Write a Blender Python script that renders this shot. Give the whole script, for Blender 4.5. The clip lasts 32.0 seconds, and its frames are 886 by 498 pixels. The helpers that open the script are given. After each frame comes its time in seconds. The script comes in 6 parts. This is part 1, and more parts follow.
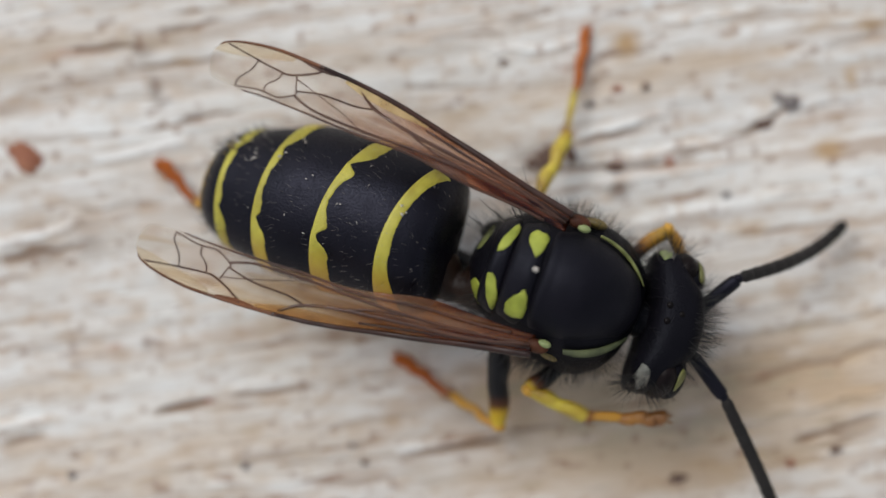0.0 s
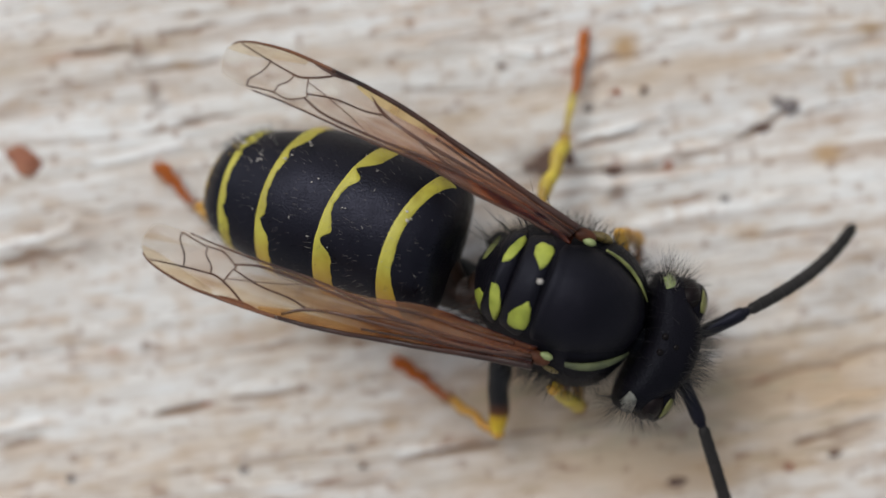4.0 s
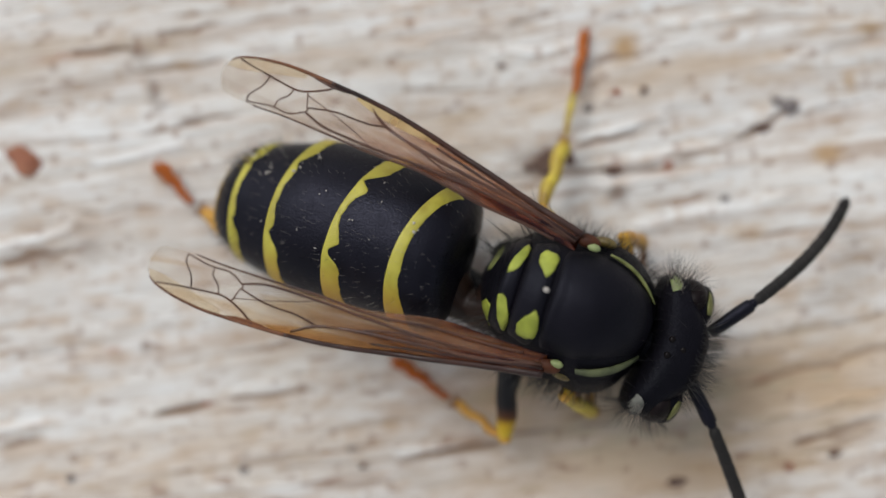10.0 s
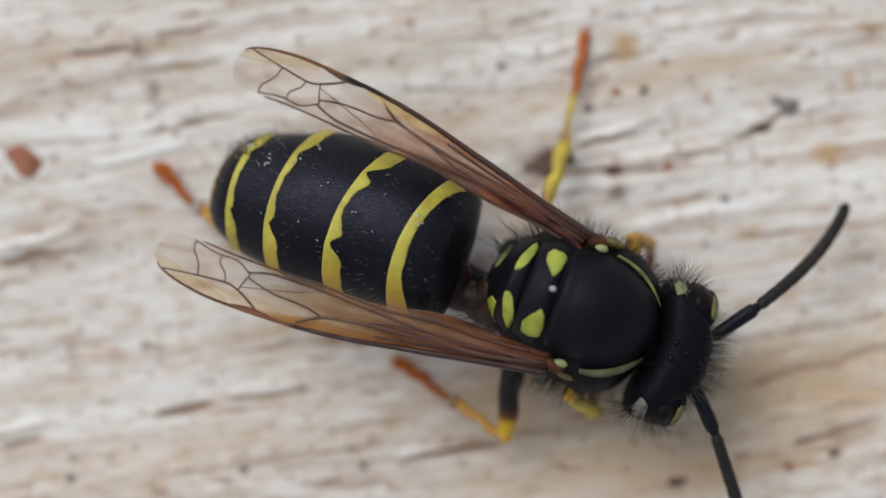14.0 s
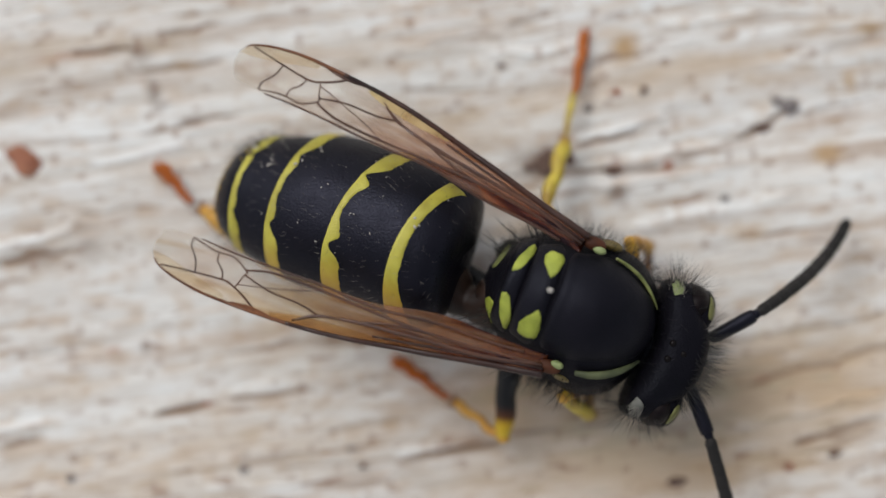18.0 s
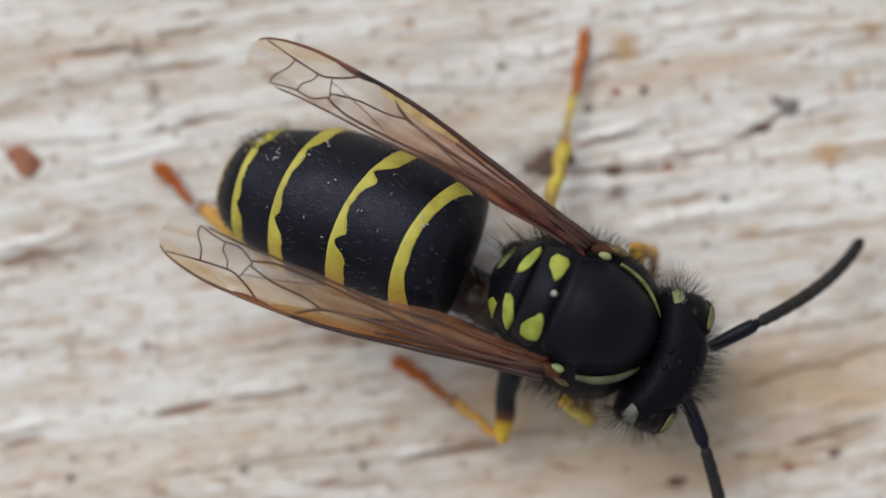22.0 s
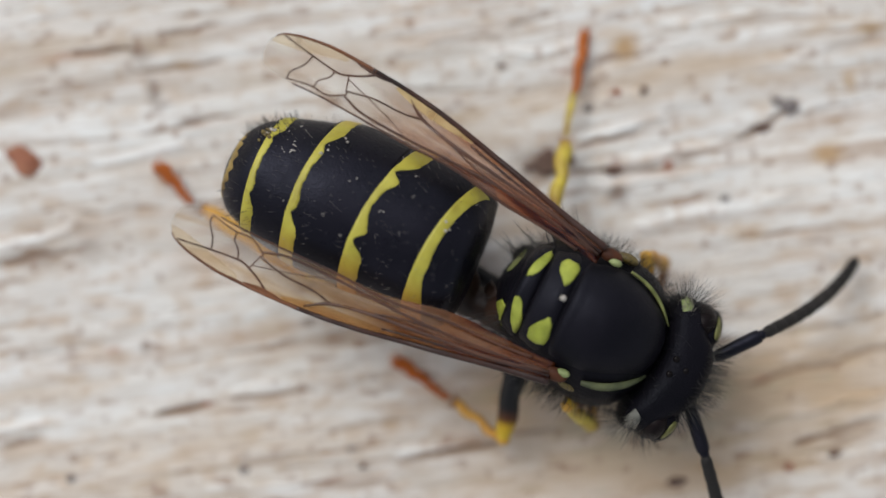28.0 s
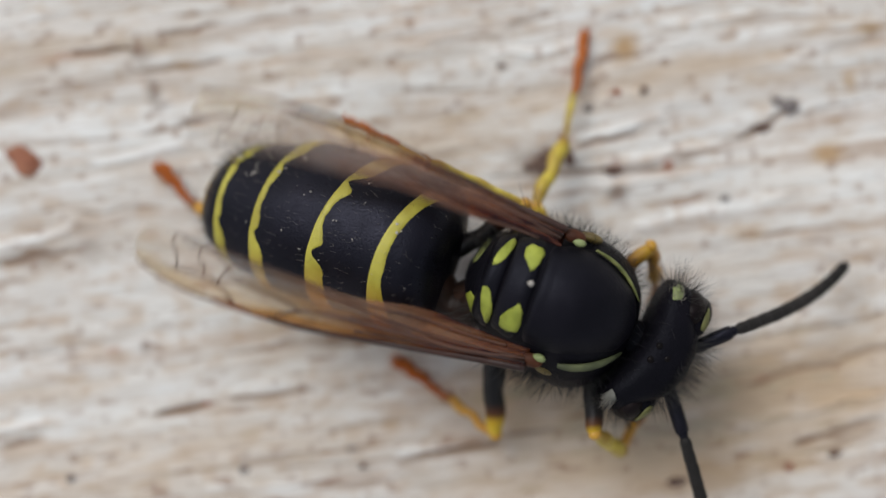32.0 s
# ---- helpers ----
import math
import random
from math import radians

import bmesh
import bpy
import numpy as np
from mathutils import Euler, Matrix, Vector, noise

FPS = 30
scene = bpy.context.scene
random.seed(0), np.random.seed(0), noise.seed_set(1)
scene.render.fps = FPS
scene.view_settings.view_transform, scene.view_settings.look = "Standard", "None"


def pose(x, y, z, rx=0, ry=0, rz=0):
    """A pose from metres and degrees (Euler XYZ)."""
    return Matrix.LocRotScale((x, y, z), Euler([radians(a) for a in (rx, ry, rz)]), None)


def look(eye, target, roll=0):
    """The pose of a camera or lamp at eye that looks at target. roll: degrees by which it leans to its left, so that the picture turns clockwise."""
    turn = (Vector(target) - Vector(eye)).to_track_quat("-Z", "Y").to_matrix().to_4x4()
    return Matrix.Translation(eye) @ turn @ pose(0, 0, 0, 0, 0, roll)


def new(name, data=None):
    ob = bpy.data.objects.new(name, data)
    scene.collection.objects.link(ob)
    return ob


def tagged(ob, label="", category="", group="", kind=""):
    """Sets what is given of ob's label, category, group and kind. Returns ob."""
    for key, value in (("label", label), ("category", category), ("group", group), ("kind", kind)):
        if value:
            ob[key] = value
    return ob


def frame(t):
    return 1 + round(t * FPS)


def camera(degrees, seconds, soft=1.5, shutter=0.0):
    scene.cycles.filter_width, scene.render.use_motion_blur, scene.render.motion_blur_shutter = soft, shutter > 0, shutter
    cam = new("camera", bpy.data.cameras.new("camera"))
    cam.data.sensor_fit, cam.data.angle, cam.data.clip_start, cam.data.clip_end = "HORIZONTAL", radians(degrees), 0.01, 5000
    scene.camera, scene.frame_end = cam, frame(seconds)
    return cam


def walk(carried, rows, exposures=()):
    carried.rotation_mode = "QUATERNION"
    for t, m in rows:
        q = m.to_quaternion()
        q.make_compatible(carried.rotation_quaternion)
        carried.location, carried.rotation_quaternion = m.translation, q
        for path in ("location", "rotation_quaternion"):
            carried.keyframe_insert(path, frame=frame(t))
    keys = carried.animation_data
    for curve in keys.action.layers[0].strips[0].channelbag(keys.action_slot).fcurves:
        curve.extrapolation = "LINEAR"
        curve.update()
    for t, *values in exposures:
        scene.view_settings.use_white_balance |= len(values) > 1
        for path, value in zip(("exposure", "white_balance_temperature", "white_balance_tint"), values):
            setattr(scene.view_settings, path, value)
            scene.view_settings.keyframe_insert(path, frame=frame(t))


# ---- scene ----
# A common wasp on a weathered wooden board, seen from straight above. Local sizes are in millimetres.
MM = 0.001

cam = camera(14, 32.0, soft=1.5, shutter=0.5)
cam.data.dof.use_dof = True
cam.data.dof.focus_distance = 0.1010
cam.data.dof.aperture_fstop = 19
walk(cam, [
    (0.0, pose(-0.0000428, -0.0000988, 0.10516)),
    (1.0, pose(-0.0000428, -0.0000988, 0.10516)),
    (1.5, pose(0, 0, 0.10516)),
    (32.0, pose(0, 0, 0.10516)),
], exposures=((0.0, -0.09), (10.0, -0.08), (20.0, -0.06), (25.0, -0.04), (30.0, -0.03), (31.5, -0.03), (32.0, -0.1)))

# ---- light: an overcast sky, brighter towards one side ----
SUN_HEIGHT, SUN_TURN = radians(52), radians(-40)
world = bpy.data.worlds.new("overcast_sky")
scene.world = world
world.use_nodes = True
wn, wl = world.node_tree.nodes, world.node_tree.links
sky = wn.new("ShaderNodeTexSky")
sky.sky_type, sky.sun_disc = "NISHITA", False
sky.sun_elevation, sky.sun_rotation = SUN_HEIGHT, SUN_TURN
sky.air_density, sky.dust_density, sky.ozone_density = 1.0, 1.5, 1.5
wn["Background"].inputs["Strength"].default_value = 0.15
cloud = wn.new("ShaderNodeHueSaturation")
cloud.inputs["Saturation"].default_value = 0.3
wl.new(sky.outputs[0], cloud.inputs["Color"])
wl.new(cloud.outputs[0], wn["Background"].inputs["Color"])

sun_data = bpy.data.lights.new("sun", "SUN")
sun_data.energy, sun_data.angle, sun_data.color = 1.5, radians(36), (1.0, 0.985, 0.97)
sun = new("sun", sun_data)
sun_way = Vector((math.sin(SUN_TURN) * math.cos(SUN_HEIGHT), math.cos(SUN_TURN) * math.cos(SUN_HEIGHT), math.sin(SUN_HEIGHT)))
sun.matrix_world = look(sun_way * 0.5, (0, 0, 0))


# ---- materials ----
def material(name):
    m = bpy.data.materials.new(name)
    m.use_nodes = True
    return m, m.node_tree.nodes, m.node_tree.links, m.node_tree.nodes["Principled BSDF"]


def ramp(nodes, stops):
    r = nodes.new("ShaderNodeValToRGB")
    while len(r.color_ramp.elements) < len(stops):
        r.color_ramp.elements.new(0.5)
    for el, (at, c) in zip(r.color_ramp.elements, stops):
        el.position, el.color = at, (*c, 1)
    return r


def cuticle(name, dark, light, rough, grain=2500.0, bump=0.35, spec=0.5, coat=0.0, tint=(1, 1, 1), wear=0.0):
    """Insect shell: mottled colour at two scales, fine pitted relief."""
    m, n, l, b = material(name)
    tc = n.new("ShaderNodeTexCoord")
    big, fine = n.new("ShaderNodeTexNoise"), n.new("ShaderNodeTexNoise")
    big.inputs["Scale"].default_value, big.inputs["Detail"].default_value = grain * 0.25, 4
    fine.inputs["Scale"].default_value, fine.inputs["Detail"].default_value = grain * 6, 3
    for t in (big, fine):
        l.new(tc.outputs["Object"], t.inputs["Vector"])
    r = ramp(n, [(0.3, dark), (0.72, light)])
    l.new(big.outputs["Fac"], r.inputs["Fac"])
    l.new(r.outputs["Color"], b.inputs["Base Color"])
    mr = n.new("ShaderNodeMapRange")
    mr.inputs["From Min"].default_value, mr.inputs["From Max"].default_value = 0.3, 0.7
    mr.inputs["To Min"].default_value, mr.inputs["To Max"].default_value = rough - 0.08 - wear * 0.5, rough + 0.1 + wear
    worn = n.new("ShaderNodeTexNoise")
    worn.inputs["Scale"].default_value, worn.inputs["Detail"].default_value, worn.inputs["Roughness"].default_value = grain * 0.4, 6, 0.7
    l.new(tc.outputs["Object"], worn.inputs["Vector"])
    patchy = n.new("ShaderNodeMix")
    patchy.inputs["Factor"].default_value = 0.4
    l.new(worn.outputs["Fac"], patchy.inputs["A"])
    l.new(fine.outputs["Fac"], patchy.inputs["B"])
    l.new(patchy.outputs["Result"], mr.inputs["Value"])
    l.new(mr.outputs["Result"], b.inputs["Roughness"])
    bp = n.new("ShaderNodeBump")
    bp.inputs["Strength"].default_value, bp.inputs["Distance"].default_value = bump, 0.00003
    l.new(fine.outputs["Fac"], bp.inputs["Height"])
    l.new(bp.outputs["Normal"], b.inputs["Normal"])
    b.inputs["Specular IOR Level"].default_value = spec
    b.inputs["Coat Weight"].default_value = coat
    b.inputs["Specular Tint"].default_value = (*tint, 1)
    return m


BLACK = cuticle("black_shell", (0.003, 0.003, 0.004), (0.008, 0.007, 0.010), 0.34, bump=0.5, spec=0.2, tint=(0.7, 0.73, 1.0), wear=0.2)
VELVET = cuticle("velvet_black_shell", (0.003, 0.003, 0.004), (0.008, 0.007, 0.010), 0.42, bump=0.5, spec=0.13, tint=(0.75, 0.8, 1.0), wear=0.1)
BLACK_MATT = cuticle("matt_black_shell", (0.003, 0.003, 0.004), (0.007, 0.006, 0.009), 0.45, bump=0.8, spec=0.09, tint=(0.8, 0.85, 1.0), wear=0.1)
YELLOW = cuticle("yellow_shell", (0.31, 0.265, 0.022), (0.49, 0.445, 0.06), 0.42, grain=5000, bump=0.5)
def band_shell():
    """Yellow shell that turns orange-brown towards the flanks."""
    m = cuticle("yellow_band_shell", (0.31, 0.265, 0.022), (0.49, 0.445, 0.06), 0.42, grain=5000, bump=0.5)
    n, l = m.node_tree.nodes, m.node_tree.links
    b = n["Principled BSDF"]
    plain = b.inputs["Base Color"].links[0].from_socket
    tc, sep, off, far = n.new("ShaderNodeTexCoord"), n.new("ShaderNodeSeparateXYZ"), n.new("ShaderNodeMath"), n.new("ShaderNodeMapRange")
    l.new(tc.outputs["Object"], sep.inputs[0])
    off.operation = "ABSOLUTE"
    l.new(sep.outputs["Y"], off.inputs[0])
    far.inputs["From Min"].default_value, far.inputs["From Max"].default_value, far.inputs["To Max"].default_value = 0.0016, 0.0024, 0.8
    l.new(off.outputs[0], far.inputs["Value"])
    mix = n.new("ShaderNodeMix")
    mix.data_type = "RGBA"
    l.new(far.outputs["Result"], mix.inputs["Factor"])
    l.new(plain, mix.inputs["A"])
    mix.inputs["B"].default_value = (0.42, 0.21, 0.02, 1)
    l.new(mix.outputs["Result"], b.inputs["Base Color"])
    return m


YELLOW_BAND = band_shell()
LIME = cuticle("lime_yellow_shell", (0.22, 0.26, 0.022), (0.41, 0.45, 0.06), 0.5, grain=9000, bump=0.6)
OLIVE = cuticle("olive_yellow_shell", (0.10, 0.10, 0.022), (0.21, 0.21, 0.06), 0.5, grain=9000)
RIB_WARM = cuticle("orange_brown_wing_rib", (0.07, 0.024, 0.010), (0.22, 0.08, 0.026), 0.32, coat=0.3)
WAIST = cuticle("dark_brown_shell", (0.008, 0.005, 0.004), (0.04, 0.018, 0.010), 0.42, grain=5000, spec=0.25)
TAIL = cuticle("dull_amber_shell", (0.13, 0.08, 0.018), (0.32, 0.22, 0.055), 0.5, grain=6000)
MARK = cuticle("dull_brown_yellow_shell", (0.07, 0.045, 0.012), (0.21, 0.155, 0.035), 0.5, grain=6000)
LEG_BROWN = cuticle("red_brown_leg_shell", (0.13, 0.04, 0.012), (0.36, 0.16, 0.03), 0.42, grain=5000)
TEGULA = cuticle("red_brown_wing_scale", (0.03, 0.012, 0.008), (0.10, 0.035, 0.016), 0.5, grain=6000, spec=0.15)
STRIPE_GREY = cuticle("grey_olive_stripe", (0.04, 0.048, 0.018), (0.10, 0.115, 0.045), 0.6, grain=9000)
STRIPE = cuticle("dull_olive_stripe", (0.10, 0.115, 0.028), (0.24, 0.255, 0.08), 0.5, grain=9000)
PALE = cuticle("pale_green_shell", (0.14, 0.18, 0.06), (0.30, 0.35, 0.14), 0.5, grain=9000)
GREY = cuticle("silver_grey_bristly_shell", (0.06, 0.06, 0.05), (0.2, 0.2, 0.17), 0.6, grain=9000)
LEG_YELLOW = cuticle("yellow_leg_shell", (0.26, 0.13, 0.012), (0.58, 0.46, 0.05), 0.4, grain=7000)
LEG_ORANGE = cuticle("orange_brown_leg_shell", (0.26, 0.055, 0.006), (0.45, 0.12, 0.012), 0.45, spec=0.3)
LEG_AMBER = cuticle("amber_leg_shell", (0.42, 0.19, 0.02), (0.55, 0.30, 0.03), 0.4)
LENS = cuticle("glossy_black_lens", (0.004, 0.003, 0.003), (0.008, 0.006, 0.006), 0.24, bump=0.0, spec=0.1)
EYE = cuticle("dark_compound_eye", (0.005, 0.0035, 0.004), (0.012, 0.008, 0.008), 0.4, grain=9000, bump=0.15, spec=0.08)
def thigh_shell(name="black_to_yellow_leg_shell", start=0.74, middle=(0.48, 0.30, 0.015), end=(0.60, 0.42, 0.03)):
    """Leg shell that turns from black through brown to yellow at the knee end."""
    m = cuticle(name, (0.005, 0.005, 0.006), (0.01, 0.009, 0.01), 0.42, spec=0.3)
    n, l = m.node_tree.nodes, m.node_tree.links
    tc, sep = n.new("ShaderNodeTexCoord"), n.new("ShaderNodeSeparateXYZ")
    l.new(tc.outputs["Generated"], sep.inputs[0])
    r = ramp(n, [(0.0, (0.006, 0.006, 0.007)), (start - 0.12, (0.008, 0.007, 0.007)), (start, (0.09, 0.03, 0.008)), (start + 0.08, middle), (1.0, end)])
    l.new(sep.outputs["X"], r.inputs["Fac"])
    l.new(r.outputs["Color"], n["Principled BSDF"].inputs["Base Color"])
    return m


THIGH = thigh_shell()
THIGH_SHORT = thigh_shell("half_black_half_amber_leg_shell", 0.55, (0.26, 0.11, 0.013), (0.44, 0.26, 0.025))
THIGH_DARK = thigh_shell("black_leg_shell_with_yellow_end", 0.88)
VEIN = cuticle("brown_wing_vein", (0.035, 0.014, 0.008), (0.11, 0.04, 0.016), 0.32, coat=0.4)
VEIN_DARK = cuticle("dark_wing_rib", (0.015, 0.006, 0.004), (0.055, 0.018, 0.009), 0.32)
HAIR = cuticle("black_hair", (0.006, 0.006, 0.006), (0.02, 0.018, 0.016), 0.5)
DUST = cuticle("pale_dust_grain", (0.26, 0.24, 0.21), (0.55, 0.51, 0.45), 0.8)


def membrane(name, tints, shades):
    """Wing skin: clear and faintly smoky at the tip, red-brown and denser towards the joint; glossy, finely crinkled."""
    m, n, l, b = material(name)
    tc = n.new("ShaderNodeTexCoord")
    noise_a, noise_b = n.new("ShaderNodeTexNoise"), n.new("ShaderNodeTexNoise")
    noise_a.inputs["Scale"].default_value, noise_b.inputs["Scale"].default_value = 700, 2600
    stretch = n.new("ShaderNodeMapping")
    stretch.inputs["Scale"].default_value = (0.22, 2.4, 1)
    l.new(tc.outputs["Object"], stretch.inputs["Vector"])
    for t in (noise_a, noise_b):
        l.new(stretch.outputs[0], t.inputs["Vector"])
    sep = n.new("ShaderNodeSeparateXYZ")
    l.new(tc.outputs["Object"], sep.inputs[0])
    reach = n.new("ShaderNodeMapRange")
    reach.inputs["From Min"].default_value, reach.inputs["From Max"].default_value = 0.001, 0.0095
    l.new(sep.outputs["X"], reach.inputs["Value"])
    along = n.new("ShaderNodeMath")
    along.operation = "MULTIPLY_ADD"
    along.inputs[1].default_value, along.inputs[2].default_value = 1.0, -0.5
    l.new(noise_a.outputs["Fac"], along.inputs[0])
    total = n.new("ShaderNodeMath")
    total.operation, total.use_clamp = "ADD", True
    l.new(along.outputs[0], total.inputs[0])
    l.new(reach.outputs[0], total.inputs[1])
    clear = n.new("ShaderNodeBsdfTransparent")
    tint = ramp(n, [(0.0, (0.40, 0.15, 0.07)), (0.18, tints[0]), (0.45, tints[1]), (0.75, tints[2]), (1.0, (0.97, 0.95, 0.92))])
    l.new(total.outputs[0], tint.inputs["Fac"])
    l.new(tint.outputs["Color"], clear.inputs["Color"])
    film = n.new("ShaderNodeBsdfPrincipled")
    # streaks and the pale tip put sky reflections into the film's colour
    shade = ramp(n, [(0.0, (0.03, 0.009, 0.005)), (0.12, shades[0]), (0.28, shades[1]), (0.6, shades[2]), (1.0, (0.62, 0.58, 0.55))])
    reflection_streak = n.new("ShaderNodeMapRange")
    reflection_streak.inputs["From Min"].default_value, reflection_streak.inputs["From Max"].default_value = 0.3, 0.7
    reflection_streak.inputs["To Min"].default_value, reflection_streak.inputs["To Max"].default_value = -0.26, 0.26
    l.new(noise_b.outputs["Fac"], reflection_streak.inputs["Value"])
    striped = n.new("ShaderNodeMath")
    striped.operation, striped.use_clamp = "ADD", True
    l.new(total.outputs[0], striped.inputs[0])
    l.new(reflection_streak.outputs[0], striped.inputs[1])
    l.new(striped.outputs[0], shade.inputs["Fac"])
    l.new(shade.outputs["Color"], film.inputs["Base Color"])
    film.inputs["Roughness"].default_value = 0.14
    film.inputs["Specular IOR Level"].default_value = 0.9
    film.inputs["Specular Tint"].default_value = (0.85, 0.8, 1.0, 1)
    bp = n.new("ShaderNodeBump")
    bp.inputs["Strength"].default_value, bp.inputs["Distance"].default_value = 1.0, 0.00004
    l.new(noise_b.outputs["Fac"], bp.inputs["Height"])
    l.new(bp.outputs["Normal"], film.inputs["Normal"])
    mix = n.new("ShaderNodeMixShader")
    amount = n.new("ShaderNodeMapRange")
    amount.inputs["To Min"].default_value, amount.inputs["To Max"].default_value = 0.40, 0.12
    l.new(total.outputs[0], amount.inputs["Value"])
    l.new(amount.outputs["Result"], mix.inputs["Fac"])
    l.new(clear.outputs[0], mix.inputs[1])
    l.new(film.outputs[0], mix.inputs[2])
    l.new(mix.outputs[0], n["Material Output"].inputs["Surface"])
    return m


MEMBRANE = membrane("smoky_wing_membrane", ((0.62, 0.34, 0.18), (0.80, 0.65, 0.54), (0.90, 0.84, 0.77)), ((0.21, 0.065, 0.028), (0.31, 0.155, 0.088), (0.42, 0.31, 0.26)))
MEMBRANE_WARM = membrane("amber_wing_membrane", ((0.58, 0.30, 0.12), (0.80, 0.58, 0.36), (0.90, 0.78, 0.60)), ((0.19, 0.055, 0.018), (0.28, 0.125, 0.05), (0.42, 0.29, 0.19)))


def amber_film(name, through_colour, body_colour, most):
    """Honey-coloured clear cell beside the wing's front rib."""
    m, n, l, b = material(name)
    clear, mix = n.new("ShaderNodeBsdfTransparent"), n.new("ShaderNodeMixShader")
    clear.inputs["Color"].default_value = (*through_colour, 1)
    b.inputs["Base Color"].default_value = (*body_colour, 1)
    b.inputs["Roughness"].default_value = 0.3
    tc, t, r = n.new("ShaderNodeTexCoord"), n.new("ShaderNodeTexNoise"), n.new("ShaderNodeMapRange")
    t.inputs["Scale"].default_value = 1500
    l.new(tc.outputs["Object"], t.inputs["Vector"])
    l.new(t.outputs["Fac"], r.inputs["Value"])
    r.inputs["To Min"].default_value, r.inputs["To Max"].default_value = 0.08, most
    l.new(r.outputs[0], mix.inputs["Fac"])
    l.new(clear.outputs[0], mix.inputs[1])
    l.new(b.outputs[0], mix.inputs[2])
    l.new(mix.outputs[0], n["Material Output"].inputs["Surface"])
    return m


AMBER_FILM = amber_film("cream_wing_film", (0.94, 0.80, 0.50), (0.70, 0.54, 0.27), 0.75)
AMBER_DEEP = amber_film("orange_brown_wing_film", (0.95, 0.83, 0.62), (0.46, 0.28, 0.13), 0.16)
CREAM_FILM = amber_film("pale_cream_wing_film", (0.96, 0.89, 0.76), (0.70, 0.60, 0.44), 0.2)
ANTENNA = cuticle("dull_dark_brown_antenna", (0.010, 0.009, 0.008), (0.022, 0.019, 0.017), 0.6, bump=0.8, spec=0.25)
HAIR_PALE = cuticle("pale_grey_hair", (0.16, 0.14, 0.12), (0.34, 0.31, 0.26), 0.4)


def wood_material():
    """Weathered pale wood: tones of the fibres from the mesh, finer fibres and relief from noise."""
    m, n, l, b = material("weathered_pale_wood")
    tc = n.new("ShaderNodeTexCoord")
    turn = n.new("ShaderNodeMapping")
    turn.inputs["Rotation"].default_value = (0, 0, -GRAIN)
    l.new(tc.outputs["Object"], turn.inputs["Vector"])

    def streaks(along, across, detail, seed):
        mp, t = n.new("ShaderNodeMapping"), n.new("ShaderNodeTexNoise")
        mp.inputs["Scale"].default_value = (along, across, across)
        mp.inputs["Location"].default_value = (seed, seed * 0.7, 0)
        l.new(turn.outputs[0], mp.inputs["Vector"])
        l.new(mp.outputs[0], t.inputs["Vector"])
        t.inputs["Scale"].default_value, t.inputs["Detail"].default_value, t.inputs["Roughness"].default_value = 1, detail, 0.65
        t.inputs["Distortion"].default_value = 0.6
        return t.outputs["Fac"]

    tone = n.new("ShaderNodeAttribute")
    tone.attribute_name = "wood_tone"
    last = tone.outputs["Color"]
    for fac, dark, amount in ((streaks(260, 3200, 5, 8.4), (0.76, 0.66, 0.57), 0.42), (streaks(900, 11000, 3, 1.7), (0.84, 0.81, 0.78), 0.3), (streaks(1500, 2600, 4, 4.4), (0.86, 0.80, 0.75), 0.45)):
        mix = n.new("ShaderNodeMix")
        mix.data_type, mix.blend_type = "RGBA", "MULTIPLY"
        r = ramp(n, [(0.3, dark), (0.56, (1, 1, 1))])
        l.new(fac, r.inputs["Fac"])
        mix.inputs["Factor"].default_value = amount
        l.new(last, mix.inputs["A"])
        l.new(r.outputs["Color"], mix.inputs["B"])
        last = mix.outputs["Result"]
    l.new(last, b.inputs["Base Color"])
    b.inputs["Roughness"].default_value = 0.75
    b.inputs["Specular IOR Level"].default_value = 0.3
    bp = n.new("ShaderNodeBump")
    bp.inputs["Strength"].default_value, bp.inputs["Distance"].default_value = 0.5, 0.00006
    l.new(streaks(260, 3200, 5, 8.4), bp.inputs["Height"])
    l.new(bp.outputs["Normal"], b.inputs["Normal"])
    return m


GRAIN = radians(8.5)
WOOD = wood_material()

# cracks along the grain, and painted shadows below splinters: ends (x, y, x, y), half width, strength
CHECKS_AND_SHADOWS = [
    (-9.04, 3.23, -5.8, 3.97, 0.08, 0.55), (-12.91, 2.95, -8.96, 3.26, 0.10, 0.35), (-9.5, 5.02, -6.32, 5.56, 0.09, 0.65), (-11.1, 5.66, -8.75, 5.85, 0.08, 0.65),
    (-13.24, -0.48, -10.44, -0.02, 0.15, 1.0), (-10.94, 1, -7.81, 1.3, 0.10, 0.35), (-13.08, -5.92, -11.5, -5.46, 0.17, 1.0), (-8.6, -4.88, -6.4, -4.44, 0.12, 0.85),
    (-6.5, -4.42, -3.4, -4.14, 0.07, 0.55), (-3.6, -4.18, -1.3, -3.66, 0.07, 0.5), (-1.55, -6.18, 1.99, -5.68, 0.10, 0.9), (1.09, 2.06, 5.12, 2.30, 0.10, 0.9), (4.5, 2.14, 6.62, 2.46, 0.10, 0.9),
    (6.5, 2.45, 7.6, 2.76, 0.07, 0.75), (7.35, 2.66, 8.0, 3.1, 0.06, 0.7), (7.75, 3.02, 9.6, 3.58, 0.11, 1.0), (9.3, 3.46, 10.15, 4.15, 0.10, 1.0), (3.72, 3.03, 6.1, 3.49, 0.10, 0.7), (1.58, 6.47, 3.56, 6.87, 0.12, 0.5)]
